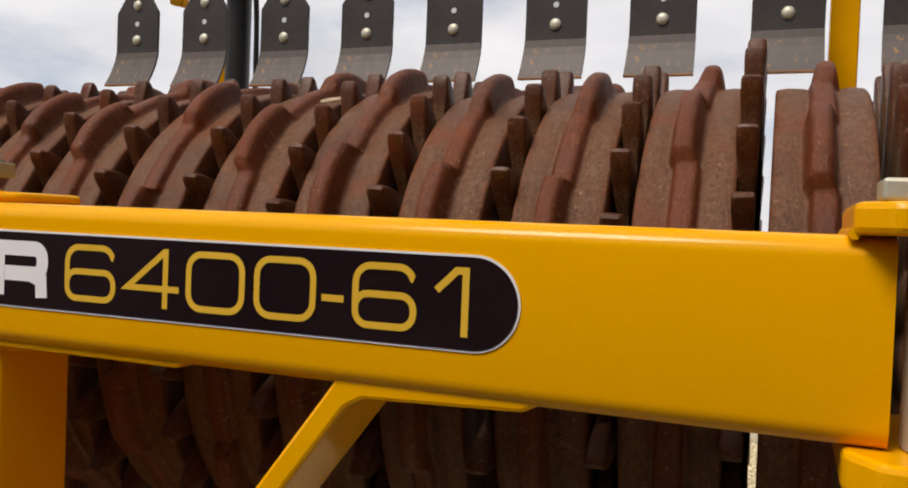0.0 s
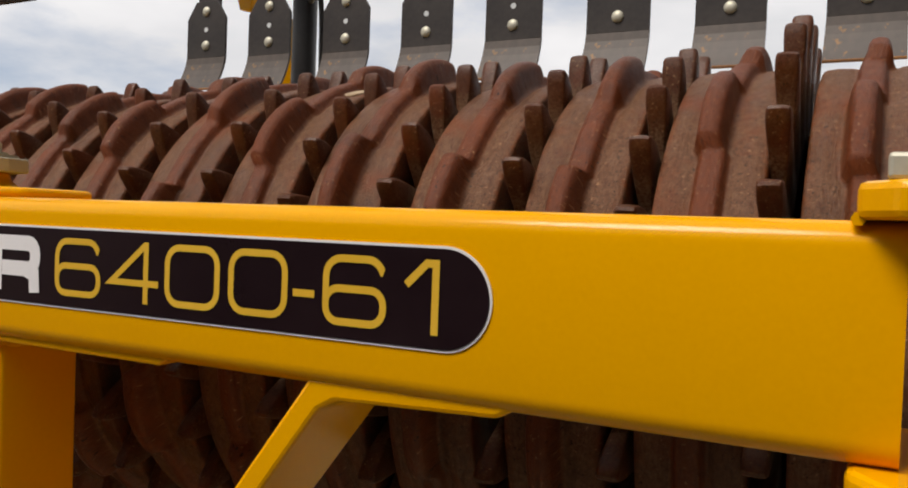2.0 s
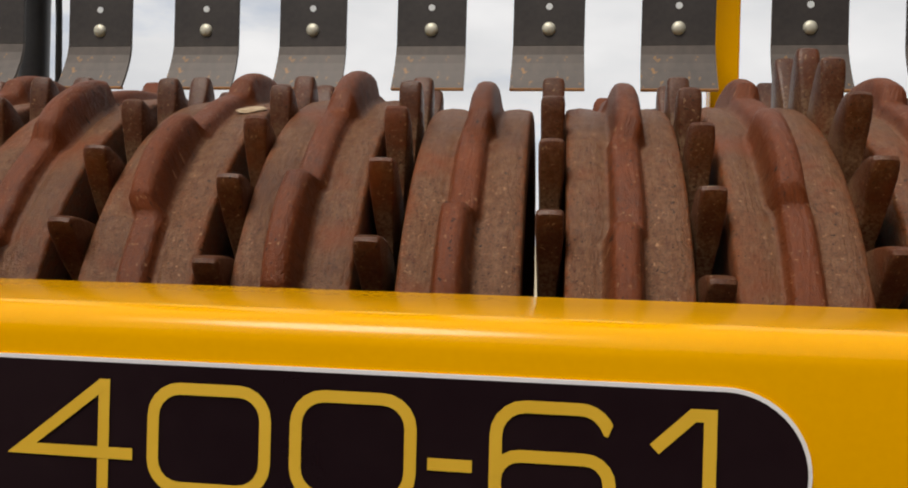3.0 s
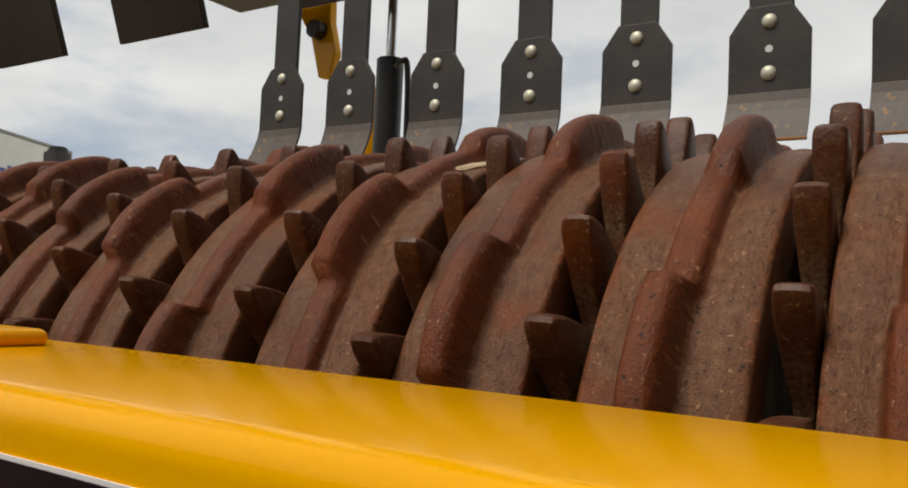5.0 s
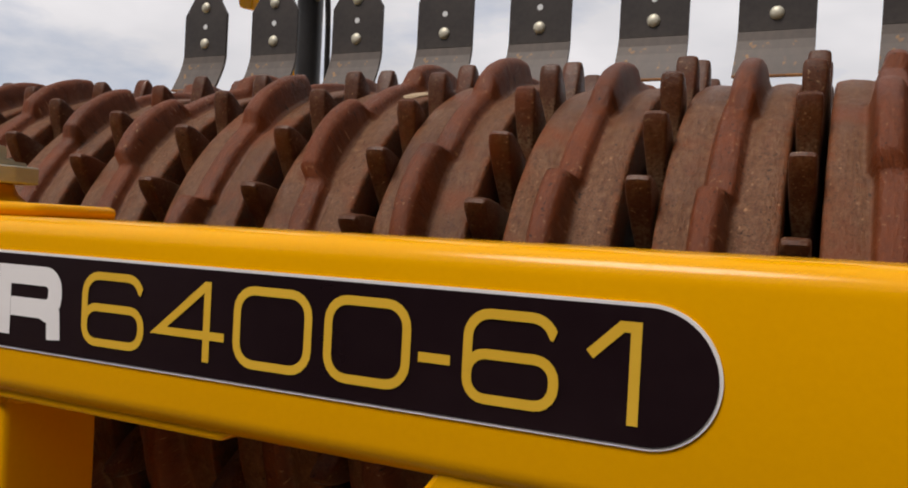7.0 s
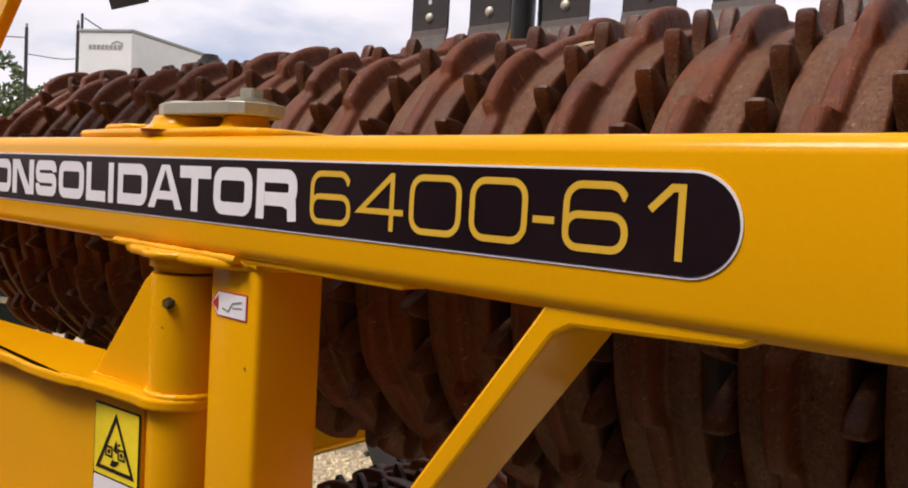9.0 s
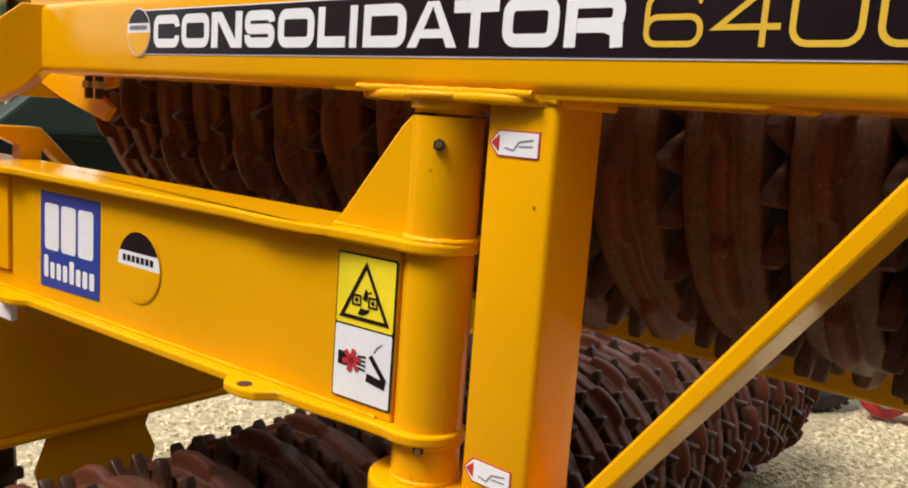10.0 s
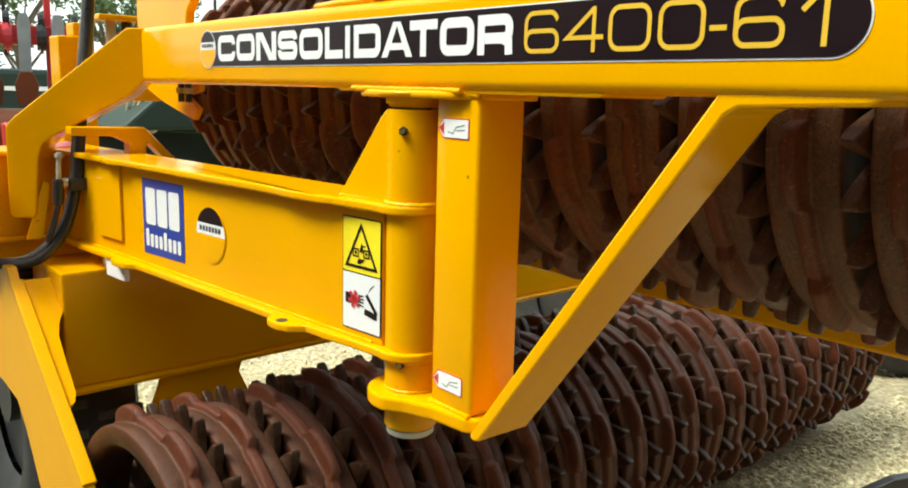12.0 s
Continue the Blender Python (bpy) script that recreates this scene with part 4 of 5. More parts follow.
# dealer plate, without lettering, and a round emblem
M = ARM @ Matrix.Translation((0, 0, -0.0012))
pl = thing("dealer_sticker", (-1.28, 0.487, 0.84), "blue dealer sticker with white block shapes on the boom", "sticker")
part("blue_film", prism([(-0.705, 0.824), (-0.545, 0.827), (-0.545, 0.969), (-0.705, 0.969)], 0.0006, M), BLUE, pl)
for i in range(3):
    u = -0.692 + 0.046 * i
    part("block", flat([rrect(u, u + 0.040, 0.882, 0.952, 0.006, 3)], M2), WHITE, pl)
for i in range(8):
    u = -0.694 + 0.0178 * i
    h = 0.034 if i in (0, 4) else 0.025
    part("bar", flat([rrect(u, u + 0.0125, 0.839, 0.839 + h, 0.003, 2)], M2), WHITE, pl)
em = thing("round_emblem", (-1.10, 0.495, 0.85), "round black, white and yellow emblem on the boom", "sticker")
emblem(-0.451, 0.8925, 0.0495, M, em, YELLOW)

# ---- levelling blades ----
def blade_thing(at, tilt, name="levelling_blade"):
    """A shank with a bolted, bent blade; the lower bolt sits at the origin."""
    t = thing(name, (0, 0, 0), "dark spring-steel levelling blade on a bolted shank with a rusty lip", "blade", "levelling blades")
    o = [(-0.0735, -0.035), (0.0735, -0.035), (0.0735, 0.078), (0.040, 0.128), (-0.040, 0.128), (-0.0735, 0.078)]
    part("blade", prism(o, 0.008, XZ(-0.004), 0.001), STEEL_DARK, t)
    b = bmesh.new()
    rows = []
    for i in range(6):
        f = i / 5
        zz = -0.035 - 0.096 * f
        yy = -0.004 - 0.040 * f ** 1.5
        wv = 0.0735 + 0.002 * f
        rows.append([b.verts.new((-wv, yy, zz)), b.verts.new((wv, yy, zz)), b.verts.new((wv, yy + 0.008, zz + 0.002)), b.verts.new((-wv, yy + 0.008, zz + 0.002))])
    for p, q in zip(rows, rows[1:]):
        for k in range(4):
            b.faces.new((p[k], p[(k + 1) % 4], q[(k + 1) % 4], q[k]))
    b.faces.new(rows[0])
    b.faces.new(rows[-1][::-1])
    part("lip", b, STEEL_RUST, t, "bent rust-edged lip")
    part("lip_edge", box(-0.0757, 0.0757, -0.0460, -0.0340, -0.1350, -0.1300, 0.001, 1), RUST_EDGE, t, "orange rusted cutting edge")
    part("shank", box(-0.040, 0.040, 0.004, 0.016, -0.02, 0.42, 0.002), STEEL_DARK, t)
    for z in (0.0, 0.098):
        bt = bmesh.new()
        bmesh.ops.create_uvsphere(bt, u_segments=16, v_segments=8, radius=0.0145, matrix=pose(0, -0.004, z) @ Matrix.Diagonal((1, 0.55, 1, 1)))
        part("bolt", bt, ZINC, t, "domed zinc bolt head", smooth=60)
    # solid pale disc: the sky's brightness behind the slot put into its colour
    part("sky_disc", rod((0, -0.0046, 0.046), (0, -0.002, 0.046), 0.007, 14), PANEL, t, "pale disc painted as sky seen through the slot")
    t.matrix_basis = at @ pose(0, 0, 0, tilt)
    return t


first = blade_thing(pose(-1.633, 1.917, 1.741), 0)
for x, y in ((-1.391, 1.907), (-1.157, 1.939), (-0.912, 1.943), (-0.674, 1.948), (-0.417, 1.952), (-0.171, 1.954), (0.091, 1.957), (0.347, 1.960), (0.603, 1.962)):
    copy_thing(first, pose(x, y, 1.733))
far = thing("far_wing_frame", (0.21, 2.1, -0.02), "yellow upright and dark rail of the far wing carrying blades", "frame")
part("rail", box(-2.0, 1.0, 1.925, 2.085, 2.12, 2.20, 0.006), STEEL_DARK, far, "dark steel rail")
part("post", box(0.177, 0.238, 2.086, 2.146, -0.03, 2.6, 0.005), YELLOW, far, "yellow square upright")
part("hinge_plate", prism([(-1.79, 2.2), (-1.67, 2.2), (-1.665, 2.06), (-1.64, 1.97), (-1.655, 1.89), (-1.70, 1.90), (-1.735, 2.02), (-1.79, 2.10)], 0.03, XZ(2.12), 0.004), YELLOW, far)
part("hinge_pin", rod((-1.70, 2.085, 2.035), (-1.70, 2.155, 2.035), 0.026, 20, bevel=0.003), STEEL_DARK, far, smooth=40)
part("hinge_foot", prism([(-1.58, 1.55), (-1.46, 1.55), (-1.53, 1.87), (-1.62, 1.88)], 0.03, XZ(2.15), 0.004), YELLOW, far)

# plain plates hanging above the near roller
near = thing("near_blade_rail", (-0.5, 0.85, 1.9), "dark steel rail with plain blades above the raised roller", "rail")
part("rail", box(-2.1, 0.3, 0.80, 0.88, 1.98, 2.06, 0.005), STEEL_DARK, near)
part("rail_bracket", box(-1.79, -1.30, 0.60, 0.84, 1.99, 2.03, 0.004), STEEL_DARK, near)
part("rail_bracket", box(-1.36, -1.30, 0.60, 0.66, 1.66, 2.0, 0.004), YELLOW, near)
for x in (-1.728, -1.525, -1.245, -0.970, -0.665, -0.400, -0.140):
    part("blade", box(x, x + 0.156, -0.004, 0.004, 0, 0.42, 0.001, 1, pose(0, 0.984, 1.589, 19)), STEEL_DARK, near)

# ram behind the blades
ram = thing("hydraulic_ram", (-1.455, 2.14, 1.5), "black hydraulic ram standing upright with a chromed rod", "ram")
part("barrel", rod((-1.455, 2.14, 1.25), (-1.455, 2.14, 1.93), 0.037, 28, bevel=0.003), BLACK, ram, smooth=40)
part("rod", rod((-1.455, 2.14, 1.92), (-1.455, 2.14, 2.30), 0.014, 18), CHROME, ram, "chromed rod", smooth=40)
part("port", tube_along([(-1.42, 2.12, 1.90), (-1.393, 2.11, 1.91), (-1.378, 2.12, 1.86), (-1.378, 2.13, 1.40)], 0.008), HOSE, ram)

# ---- centre chassis ----
CM = Matrix.Translation((-1.54, 0.27, 0)) @ pose(0, 0, 0, 0, 0, YAW)
ch = thing("centre_chassis", (-1.6, 0.4, 0.28), "yellow centre chassis beam above the ground roller", "chassis")
part("cross_beam", box(-0.20, 0.0, 0.064, 2.75, 0.505, 0.757, 0.006, 2, CM), YELLOW, ch, "deep yellow cross beam")
part("bottom_lip", box(-0.20, 0.016, 0.02, 2.75, 0.493, 0.505, 0.003, 1, CM), YELLOW, ch)
part("bearing_hanger", prism([(0.272, 0.494), (0.475, 0.494), (0.463, 0.464), (0.486, 0.412), (0.47, 0.33), (0.27, 0.33), (0.245, 0.42)], 0.014, CM @ axes((-0.02, 0, 0), (0, 1, 0), (0, 0, 1), (1, 0, 0)), 0.003), YELLOW, ch)
leg = [(-0.33, 0.762), (-0.10, 0.762), (-0.078, 0.735), (0.30, 0.430), (0.44, 0.330), (0.45, 0.23), (0.30, 0.19), (0.14, 0.22), (0.038, 0.324), (-0.038, 0.427), (-0.088, 0.474), (-0.20, 0.490), (-0.32, 0.490)]
for y in (-0.012, 2.75):
    part("end_plate", prism(leg, 0.020, CM @ XZ(y), 0.003), YELLOW, ch, "slanted yellow end plate")
# bright stiffener welded along the end plate's front edge
b = bmesh.new()
rows = []
for s_, w in ((0, 0.100), (0.068, 0.098), (0.16, 0.072), (0.25, 0.050), (0.316, 0.040), (0.45, 0.036), (0.60, 0.033), (0.64, 0.026), (0.66, 0.014)):
    px, pz = -0.078 + 0.378 * s_, 0.735 - 0.305 * s_
    rows.append([b.verts.new((px, 0.0, pz)), b.verts.new((px, w, pz)), b.verts.new((px - 0.008, w, pz - 0.010)), b.verts.new((px - 0.008, 0.0, pz - 0.010))])
for p, q in zip(rows, rows[1:]):
    for k in range(4):
        b.faces.new((p[k], p[(k + 1) % 4], q[(k + 1) % 4], q[k]))
b.faces.new(rows[0])
b.faces.new(rows[-1][::-1])
b.transform(CM)
part("stiffener", b, YELLOW, ch)
# narrow flange along the whole slanted edge
fu = Vector((0.378, 0, -0.305)).normalized()
EM = CM @ axes((-0.078, -0.014, 0.735), fu, (0, 1, 0), (fu.z, 0, -fu.x))
part("edge_flange", box(0.0, 0.49, 0.0, 0.026, -0.007, 0.003, 0.002, 1, EM), YELLOW, ch)
# hinge block that carries the arm
part("hinge_block", box(-0.32, -0.19, -0.04, 0.22, 0.757, 0.985, 0.004, 2, CM), YELLOW, ch)
part("hinge_cap", box(-0.34, -0.175, -0.06, 0.24, 0.985, 0.997, 0.003, 1, CM), YELLOW, ch)
part("hinge_foot", box(-0.34, -0.175, -0.06, 0.24, 0.800, 0.812, 0.003, 1, CM), YELLOW, ch)
hp = part("hinge_side", box(-0.125, -0.075, -0.075, -0.062, 0.812, 0.985, 0.002, 1, CM), YELLOW, ch)
part("hinge_web", box(-0.19, -0.125, -0.072, -0.045, 0.812, 0.985, 0.002, 1, CM), YELLOW, ch)
# the middle disc is dark for the shade inside an open bolt hole
for z, r_, m_ in ((0.935, 0.0085, ZINC), (0.912, 0.0075, STEEL_DARK), (0.892, 0.0085, ZINC)):
    b = rod((-0.098, -0.083 if m_ is ZINC else -0.0765, z), (-0.098, -0.074, z), r_, 6 if m_ is ZINC else 16)
    b.transform(CM)
    part("bolt" if m_ is ZINC else "bolt_hole_shade", b, m_, hp)
part("latch_rod", rod((-1.617, 0.362, 0.985), (-1.620, 0.359, 0.93), 0.0055, 12), ZINC, ch, smooth=40)
part("latch_knob", rod((-1.617, 0.3625, 0.985), (-1.617, 0.3630, 0.999), 0.009, 16, bevel=0.003), ZINC, ch, smooth=40)
part("latch_grip", rod((-1.620, 0.359, 0.943), (-1.622, 0.357, 0.888), 0.011, 16, bevel=0.003), BLACK, ch, "black rubber latch grip", smooth=40)
part("latch_strap", tube_along([(-1.622, 0.357, 0.890), (-1.634, 0.354, 0.866), (-1.640, 0.346, 0.835), (-1.645, 0.338, 0.808)], 0.0065, 8), BLACK, ch, "black rubber latch strap", smooth=60)
part("latch_stay", prism([(0.300, 0.812), (0.335, 0.812), (0.352, 0.930), (0.340, 0.935)], 0.006, axes((-1.668, 0, 0), (0, 1, 0), (0, 0, 1), (1, 0, 0)), 0.001), YELLOW, ch)
brs = [(0.37, 1.055), (0.52, 1.053), (0.585, 0.985), (0.560, 0.985), (0.528, 1.02), (0.522, 1.015), (0.522, 0.985), (0.487, 0.985), (0.487, 1.02), (0.455, 1.035), (0.37, 1.037)]
part("stay_bracket", prism(brs, 0.04, axes((-1.59, 0, 0), (0, 1, 0), (0, 0, 1), (1, 0, 0)), 0.003), YELLOW, ch)
part("far_post", box(-2.06, -1.98, 0.470, 0.556, 0.79, 1.256, 0.004), YELLOW, ch)
part("far_post_cap", box(-2.05, -1.99, 0.509, 0.552, 1.256, 1.290, 0.004), YELLOW, ch)
part("far_sill", box(-2.10, -1.84, 0.43, 0.58, 0.76, 0.79, 0.003), YELLOW, ch)
part("far_shelf", box(-2.06, -1.94, 0.556, 0.80, 1.298, 1.312, 0.003), YELLOW, ch)
for y, m_ in ((0.60, ZINC), (0.64, STEEL_DARK), (0.675, ZINC)):
    part("far_stud", rod((-1.99, y, 1.10), (-1.99, y, 1.300), 0.013, 12), m_, ch, smooth=40)
part("far_bar", box(-2.02, -1.96, 0.556, 0.76, 1.10, 1.15, 0.003), YELLOW, ch)

# hose with its clamp
hs = thing("hydraulic_hose", (-1.6, 0.40, 0.76), "black hydraulic hose clamped to the boom, with an added highlight tube", "hose")
part("hose", tube_along([(-1.612, 0.455, 1.75), (-1.62, 0.44, 1.31), (-1.628, 0.412, 1.04), (-1.628, 0.398, 0.93), (-1.638, 0.37, 0.83), (-1.655, 0.31, 0.765), (-1.70, 0.22, 0.762)], 0.0105, 12), HOSE, hs, smooth=60)
# added grey tube beside the single hose, painting its highlight
part("hose", tube_along([(-1.634, 0.437, 1.31), (-1.636, 0.404, 1.04), (-1.638, 0.392, 0.93), (-1.648, 0.368, 0.84), (-1.665, 0.30, 0.772), (-1.72, 0.20, 0.765)], 0.0085, 12), HOSE_HIGHLIGHT, hs, "grey tube added for the highlight on the hose", smooth=60)
part("clamp", box(-1.645, -1.612, 0.378, 0.418, 0.917, 0.943, 0.004), BLACK, hs, "black plastic clamp")
part("clamp_bolt", rod((-1.628, 0.382, 0.933), (-1.622, 0.362, 0.933), 0.0105, 6, bevel=0.001), ZINC, hs, "zinc clamp bolt")

side = thing("side_rail", (-0.3, 1.39, 0.72), "orange-yellow frame rail running below the raised roller", "rail")
part("rail", box(-1.5, 0.9, 1.30, 1.40, 0.727, 0.827, 0.008), YELLOW, side)
for x in (-1.506, 0.900):
    part("end_cap", box(x, x + 0.006, 1.304, 1.396, 0.731, 0.823, 0.002, 1), YELLOW, side)
part("foot", box(0.70, 0.78, 1.31, 1.39, -0.03, 0.727, 0.004), YELLOW, side)


def wheel_thing(m, R, W, label):
    t = thing("wheel", m.translation, label, "wheel")
    prof = [(-W * 0.36, R * 0.55), (-W * 0.5, R * 0.68), (-W * 0.5, R * 0.86), (-W * 0.42, R * 0.96), (-W * 0.25, R), (0, R * 1.005), (W * 0.25, R), (W * 0.42, R * 0.96), (W * 0.5, R * 0.86), (W * 0.5, R * 0.68), (W * 0.36, R * 0.55)]
    b = bmesh.new()
    n = 64
    ring = [[b.verts.new((r * math.cos(2 * math.pi * i / n), x_, r * math.sin(2 * math.pi * i / n))) for x_, r in prof] for i in range(n)]
    for i in range(n):
        j = (i + 1) % n
        for k in range(len(prof) - 1):
            b.faces.new((ring[i][k], ring[i][k + 1], ring[j][k + 1], ring[j][k]))
    b.transform(m)
    ty = part("tyre", b, BLACK_RUBBER, t, smooth=40)
    for s in (-1, 1):
        for k in range(36):
            b = box(R * 0.97, R * 1.015, 0.01 * s, s * W * 0.46, -0.011, 0.011, 0.003, 1, m @ pose(0, 0, 0, 0, 10 * k + 5 * (s > 0), 0))
            part("tread_block", b, RUBBER, ty)
    b = rod((0, -W * 0.30, 0), (0, W * 0.30, 0), R * 0.56, 40)
    b.transform(m)
    rim = part("rim", b, BLACK, t, "dark wheel rim", smooth=40)
    b = rod((0, -W * 0.42, 0), (0, W * 0.42, 0), R * 0.2, 24)
    b.transform(m)
    part("hub", b, BLACK, rim, smooth=40)
    return t


wheel_thing(pose(-2.0, 0.40, 0.375), 0.395, 0.24, "black rubber transport wheel behind the slanted end plate")
wheel_thing(pose(-1.98, 2.45, 0.33), 0.35, 0.22, "black rubber transport wheel on the far side of the chassis")

# ---- neighbouring machines and distance ----
def plain(name, bm, mat, label, category, group="", kind=""):
    return tagged(part(name, bm, mat), label, category, group, kind)


tr = thing("box_trailer", (-14.6, 7.6, 0), "white high-sided box trailer parked beyond the machine", "trailer")
TM = Matrix.Translation((-14.12, 7.33, 0)) @ pose(0, 0, 0, 0, 0, 28)
part("body", box(-1.08, 0, 0.0, 3.05, 2.80, 3.72, 0.02, 2, TM), PANEL, tr)
part("roof_edge", box(-1.10, 0.02, -0.02, 3.07, 3.72, 3.78, 0.02, 2, TM), GREY, tr)
part("chassis", box(-1.0, -0.08, 0.1, 2.9, 0.8, 2.80, 0.02, 2, TM), GREY, tr, "grey chassis")
b = bmesh.new()
for i in range(8):
    box(-0.88 + 0.085 * i, -0.82 + 0.085 * i, -0.008, -0.002, 3.42, 3.50, 0, 1, TM, b)
part("mark", b, GREY, tr, "grey lettering mark")
b = stroke([(-0.42, 3.52), (-0.30, 3.56), (-0.20, 3.52), (-0.22, 3.44)], 0.03)
b.transform(TM @ XZ(-0.006))
part("mark", b, GREY, tr, "small grey swoosh mark")
b = bmesh.new()
for i in range(5):
    box(0.003, 0.008, 0.85 + 0.2 * i, 1.0 + 0.2 * i, 3.05 + 0.03 * (i % 2), 3.12 + 0.06 * (i % 2), 0, 1, TM, b)
part("mark", b, BLUE, tr, "blue lettering mark")
for y in (0.9, 1.9):
    for x in (-1.05, -0.15):
        b = rod((x, y, 0.45), (x + 0.12, y, 0.45), 0.45, 24)
        b.transform(TM)
        part("wheel", b, RUBBER, tr)
part("aerial", rod(TM @ Vector((-1.05, 0.02, 3.7)), TM @ Vector((-1.05, 0.02, 4.05)), 0.025, 8), BLACK, tr)
tk = thing("black_tank", (-13.5, 8.5, 0), "black plastic tank standing beside the trailer", "tank")
part("body", rod((-13.5, 8.5, -0.05), (-13.5, 8.5, 3.42), 0.22, 24, bevel=0.05), BLACK, tk, smooth=40)
part("lid", rod((-13.5, 8.5, 3.42), (-13.5, 8.5, 3.48), 0.15, 20, bevel=0.02), BLACK, tk, smooth=40)


def pole(x, y, h):
    t = thing("utility_pole", (x, y, 0), "thin dark utility pole with overhead wire", "pole", "utility poles")
    part("mast", rod((x, y, -0.1), (x, y, h), 0.050, 12, r2=0.040), STEEL_DARK, t)
    part("insulator", rod((x, y, h), (x, y, h + 0.10), 0.03, 10), GREY, t)
    return t


p1 = pole(-22.1, 8.62, 4.75)
pole(-21.75, 9.74, 5.0)
part("wire", tube_along([(-22.1, 8.62, 4.1), (-19.5, 8.6, 3.8), (-16.0, 8.0, 3.75), (-15.05, 6.9, 3.98)], 0.012, 5), BLACK, p1)
part("wire", tube_along([(-22.1, 8.62, 4.5), (-22.6, 4, 4.1), (-23, -2, 4.6)], 0.012, 5), BLACK, p1)


def tree(x, y, h, seed):
    rnd = random.Random(seed)
    t = thing("tree", (x, y, 0), "leafy green hedgerow tree beyond the yard", "tree", "hedgerow trees")
    b = rod((x, y, -0.1), (x + 0.1, y, h * 0.55), 0.13, 10, r2=0.06)
    tips = []
    for i in range(9):
        a, up = rnd.uniform(0, 6.28), rnd.uniform(0.25, 0.6)
        q = Vector((x + math.cos(a) * h * 0.22, y + math.sin(a) * h * 0.22, h * (up + 0.25)))
        rod((x, y, h * up * 0.8), q, 0.05, 6, r2=0.015, bm=b)
        tips.append(q)
    part("trunk", b, BARK, t)
    verts, faces = [], []
    for i in range(46):
        base = rnd.choice(tips)
        c = base + Vector((rnd.gauss(0, h * 0.10), rnd.gauss(0, h * 0.10), rnd.gauss(0.02, h * 0.10)))
        s = h * rnd.uniform(0.045, 0.10)
        for k in range(75):
            d = Vector((rnd.gauss(0, 1), rnd.gauss(0, 1), rnd.gauss(0, 0.8))).normalized() * s * rnd.uniform(0.5, 1.15)
            p = c + d
            u = Vector((rnd.uniform(-1, 1), rnd.uniform(-1, 1), rnd.uniform(-1, 1))).normalized()
            v = u.orthogonal().normalized()
            l = rnd.uniform(0.05, 0.10)
            k0 = len(verts)
            verts += [p - u * l, p + v * l * 0.5, p + u * l, p - v * l * 0.5]
            faces.append((k0, k0 + 1, k0 + 2, k0 + 3))
    me = bpy.data.meshes.new("crown")
    me.from_pydata(verts, [], faces)
    me.materials.append(LEAF)
    hang("crown", me, t)


for i, (x, y, h) in enumerate(((-24, 7.6, 4.4), (-25, 5.6, 5.4), (-24, 3.6, 5.0), (-23, 1.8, 5.8), (-25, 0.0, 5.2), (-22, -2.0, 5.5), (-24, -4.2, 5.0), (-27, 9.6, 4.0))):
    tree(x, y, h, 20 + i)

# green drill behind the raised roller's end
gd = thing("green_drill", (-4.5, 2.0, 0), "dark green seed drill parked behind the roller", "drill")
GM = Matrix.Translation((-4.3, 1.9, 0)) @ pose(0, 0, 0, 0, 0, 24)
part("hopper", prism([(-1.2, 0.50), (1.6, 0.50), (1.7, 0.72), (1.7, 0.86), (-1.2, 0.86)], 0.6, GM @ XZ(0.2), 0.01), GREEN, gd)
part("lid", box(-1.25, 1.75, 0.1, 0.9, 0.86, 0.90, 0.01, 2, GM), GREEN, gd)
part("rail", box(-1.4, 1.9, -0.05, 0.05, 0.40, 0.50, 0.008, 2, GM), GREEN, gd)
for i in range(7):
    part("coulter", prism([(-1.2 + 0.4 * i, 0.40), (-1.14 + 0.4 * i, 0.40), (-1.05 + 0.4 * i, 0.05), (-1.12 + 0.4 * i, 0.02)], 0.03, GM @ XZ(-0.02), 0.004), BLACK, gd)
part("folded_cover", prism([(1.35, 0.90), (1.62, 1.13), (1.75, 1.12), (2.05, 1.00), (2.10, 0.90)], 0.5, axes((-4.75, 0, 0), (0, 1, 0), (0, 0, 1), (1, 0, 0)), 0.02), GREEN, gd, "folded dark green cover")
for k, (y, z, r) in enumerate(((1.53, 1.02, 0.105), (1.55, 1.03, 0.09), (1.57, 1.00, 0.115))):
    loop = [(-4.46 + 0.03 * k + 0.02 * math.sin(3 * a), y + 0.55 * r * math.cos(a), z + r * math.sin(a)) for a in (0.4 + 0.55 * q + 0.3 * k for q in range(10))]
    part("hose_coil", tube_along(loop, 0.011, 8), CREAM, gd, "coiled pale yellow hose", smooth=60)
part("hose_tail", tube_along([(-4.44, 1.50, 0.99), (-4.43, 1.56, 0.955), (-4.42, 1.66, 0.975)], 0.012, 8), CREAM, gd, smooth=60)

# pink and white cloth lying over the hinge block
cl = thing("pink_cloth", (-1.80, 0.39, 0.997), "faded pink and white cloth tucked over the hinge block", "cloth")
b = bmesh.new()
rows = []
for i in range(9):
    rows.append([b.verts.new((-1.84 + 0.010 * i, 0.372 + 0.008 * j, 1.000 + 0.010 * max(0, math.sin(0.38 * i)) * (0.6 + 0.4 * math.cos(0.9 * j)))) for j in range(9)])
for i in range(8):
    for j in range(8):
        b.faces.new((rows[i][j], rows[i + 1][j], rows[i + 1][j + 1], rows[i][j + 1]))
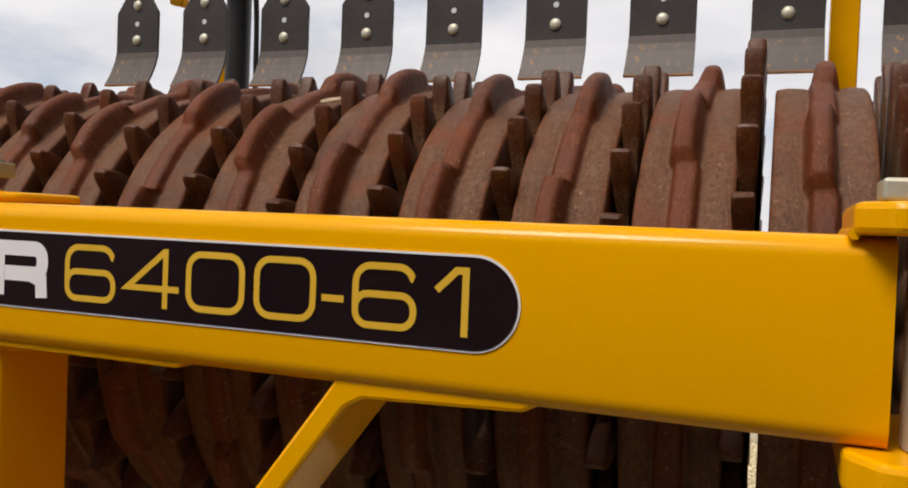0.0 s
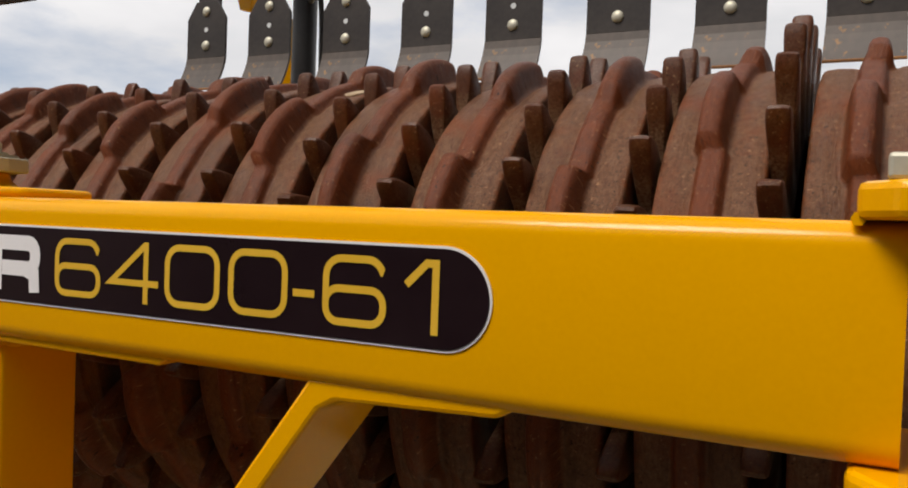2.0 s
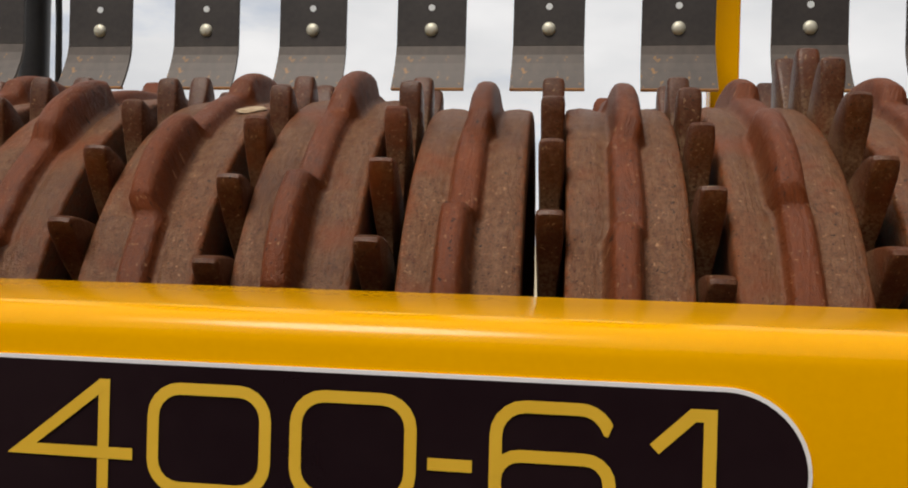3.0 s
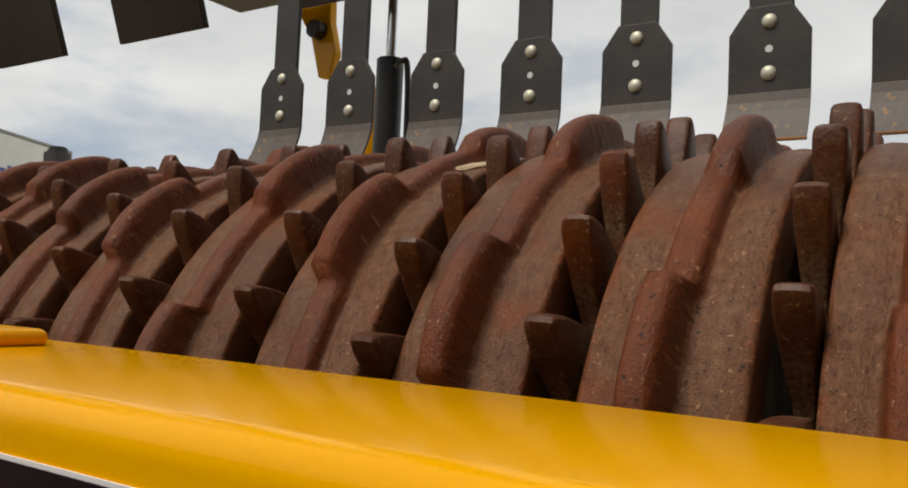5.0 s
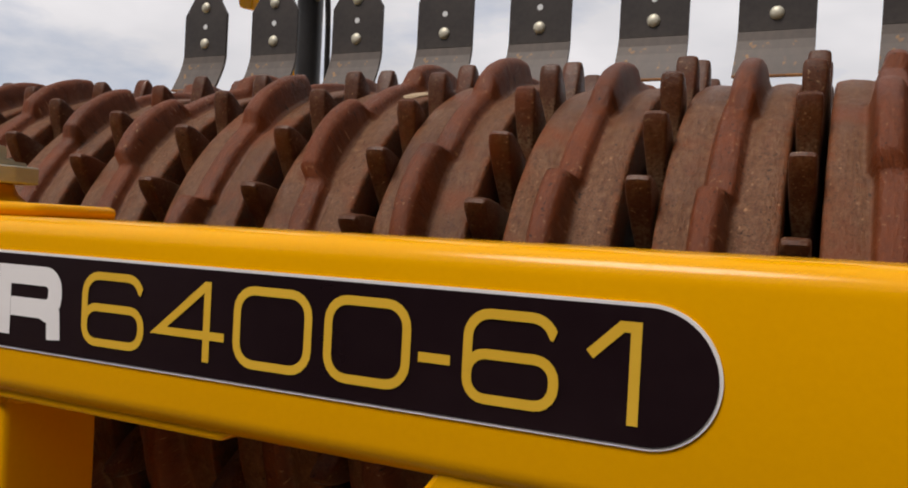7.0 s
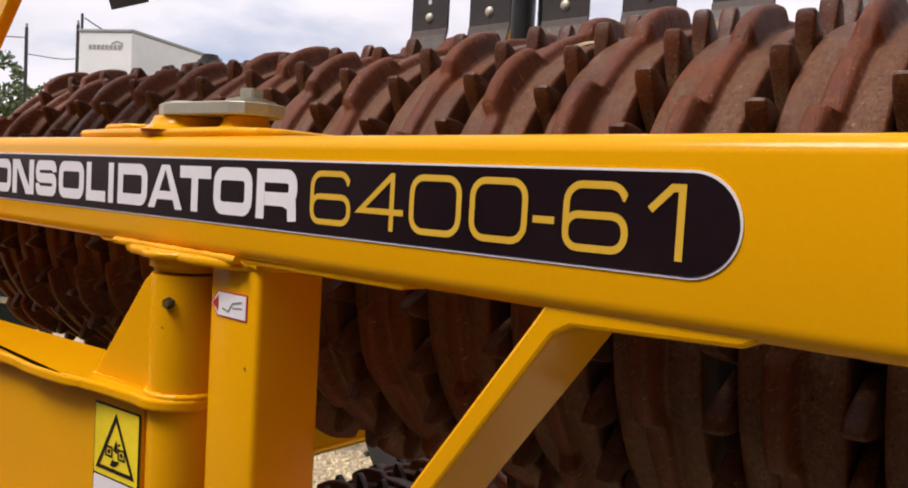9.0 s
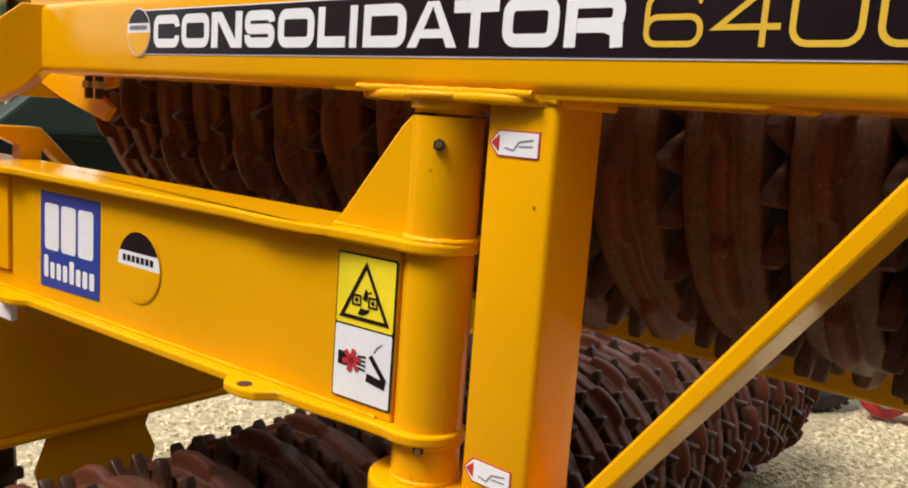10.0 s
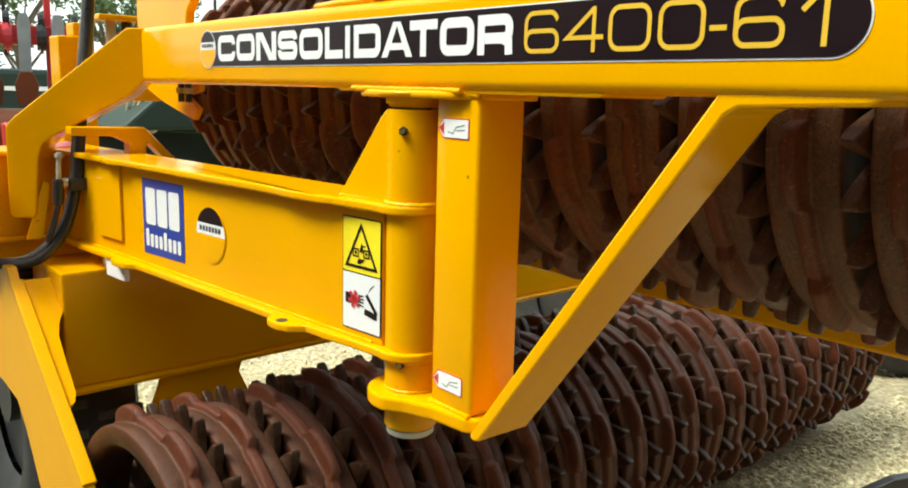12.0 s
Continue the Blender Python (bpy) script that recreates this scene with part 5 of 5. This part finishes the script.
bmesh.ops.solidify(b, geom=b.faces[:], thickness=0.003)
part("cloth", b, PINK, cl, smooth=60)
part("white_fold", prism([(-1.79, 0.352), (-1.735, 0.360), (-1.737, 0.384), (-1.79, 0.378)], 0.004, XY(0.998), 0.001), WHITE, cl)

# red tined cultivator further off
rc = thing("tined_cultivator", (-6.0, 0.8, 0), "red and grey tined cultivator with a rusty packer", "cultivator")
RM = Matrix.Translation((-5.9, 0.55, 0)) @ pose(0, 0, 0, 0, 0, 78)
part("toolbar", box(-2.6, 1.05, -0.06, 0.06, 1.37, 1.49, 0.008, 2, RM), RED, rc)
part("mast", box(0.86, 0.90, -0.02, 0.06, 0.8, 2.3, 0.006, 1, RM), RED, rc)
part("mast", box(0.62, 0.645, 0.10, 0.13, 1.3, 2.3, 0.004, 1, RM), BLACK, rc)
for i in range(14):
    u = 0.895 - 0.195 * i
    tn = part("tine", prism([(u, 1.0), (u, 1.50), (u + 0.015, 1.56), (u + 0.06, 1.56), (u + 0.075, 1.50), (u + 0.065, 1.0)], 0.03, RM @ XZ(-0.12), 0.004), GREY, rc, "grey spring tine")
    part("shoe", prism([(u, 1.20), (u + 0.07, 1.20), (u + 0.105, 1.12), (u + 0.09, 0.99), (u - 0.02, 0.99), (u - 0.035, 1.12)], 0.03, RM @ XZ(-0.16), 0.006), RUST, tn, "rusty shoe")
    part("clamp", rod(RM @ Vector((u + 0.11, -0.02, 1.42)), RM @ Vector((u + 0.165, -0.02, 1.42)), 0.105, 16, bevel=0.02), BLACK if i % 2 else RED, tn)
    part("clamp_cap", rod(RM @ Vector((u + 0.12, -0.05, 1.53)), RM @ Vector((u + 0.155, -0.05, 1.53)), 0.05, 12, bevel=0.01), BLACK, tn)
b = rod((-2.6, -0.15, 0.81), (0.85, -0.15, 0.81), 0.16, 24)
b.transform(RM)
part("packer", b, RUST, rc, "rusty packer drum", smooth=40)
for u in (-2.5, 0.95):
    part("stand", box(u - 0.05, u + 0.05, -0.2, -0.1, -0.05, 1.40, 0.006, 1, RM), RED, rc)
part("side_plate", box(-5.25, -5.15, 1.00, 1.42, 0.55, 0.90, 0.01, 1), RED, rc)
gr = thing("green_tank", (-8.5, 0.5, 0), "long dark green implement body standing in the yard", "implement")
part("body", box(-9.2, -8.4, -3.5, 4.0, 0.7, 1.25, 0.05, 2), GREEN, gr)
part("stripe", box(-8.398, -8.39, -3.4, 3.9, 1.05, 1.09, 0), WHITE, gr)
for y in (-2.8, 3.2):
    part("leg", box(-8.9, -8.7, y - 0.08, y + 0.08, -0.05, 0.7, 0.01, 1), GREEN, gr)

# black implement points and far wheels past the ground roller's end
for i, (x, y, yaw) in enumerate(((-0.635, 2.40, 50), (-0.625, 2.09, 50))):
    m = pose(x, y, 0.012, 0, 0, yaw) @ Matrix.Scale(0.6, 4)
    ip = thing("cultivator_point", (x, y, -0.02), "black painted bolted cultivator point lying on gravel", "point", "cultivator points")
    pts = [(-0.26, 0.0), (-0.10, 0.085), (0.12, 0.13), (0.5, 0.14), (0.5, 0.10), (0.12, 0.085), (-0.06, 0.035)]
    part("blade", prism(pts, 0.06, m @ XZ(-0.03), 0.006), BLACK, ip)
    b = box(0.05, 0.55, -0.02, 0.02, -0.07, 0.10, 0.004, 1, m)
    part("foot", b, BLACK, ip)
    for u in (0.02, 0.14):
        b = rod((u, 0, 0.10), (u, 0, 0.135 + 0.01), 0.012, 6)
        b.transform(m)
        part("bolt", b, ZINC, ip)
wheel_thing(pose(-1.22, 3.70, 0.22, 0, 0, 60), 0.25, 0.2, "small dark wheel of a machine parked behind")
wheel_thing(pose(-0.92, 4.35, 0.20, 0, 0, 60), 0.22, 0.12, "small dark wheel beside a red hub machine")
rh = thing("red_implement", (-0.5, 4.0, 0), "red implement frame low over the gravel", "implement")
part("ring", rod((-0.95, 3.78, 0.10), (-0.92, 3.73, 0.10), 0.11, 28, bevel=0.01), RED, rh, smooth=40)
part("hub", rod((-0.94, 3.76, 0.10), (-0.905, 3.705, 0.10), 0.06, 24, bevel=0.005), GREY, rh, smooth=40)
part("frame", box(-0.93, 1.6, 3.76, 3.86, 0.03, 0.16, 0.01), RED, rh)
part("leg", box(1.2, 1.3, 3.77, 3.85, -0.05, 0.05, 0.01), RED, rh)

# unseen plain dark walls behind the walk, added to block low sky light
SKY_BLOCKER = material("dark_sky_blocker", (0.050, 0.044, 0.040), 0.8, second=(0.075, 0.066, 0.06), scale=3, fine=40, bump=0.2, stretch=(6, 6, 0.4))
for name_, x0, x1, y0, y1, top in (("shade_wall_south", -9, 2.4, -4.3, -4.0, 3.8), ("shade_wall_east", 2.4, 2.7, -4.3, 5.0, 4.6)):
    tagged(part(name_, box(x0, x1, y0, y1, -0.1, top), SKY_BLOCKER), "plain dark wall added out of view to block sky light", "wall", kind="structure")
# unseen dark ground sheet, added to cut light bouncing off the gravel
DARK_SHEET = material("dark_bounce_sheet", (0.035, 0.035, 0.036), 0.85, second=(0.06, 0.06, 0.058), scale=30, fine=220, bump=0.5)
tagged(part("pavement", box(-9.0, 2.4, -4.0, 0.1, -0.12, 0.012, 0.01, 1), DARK_SHEET), "dark ground sheet added out of view to cut bounce light", "pavement", kind="structure")
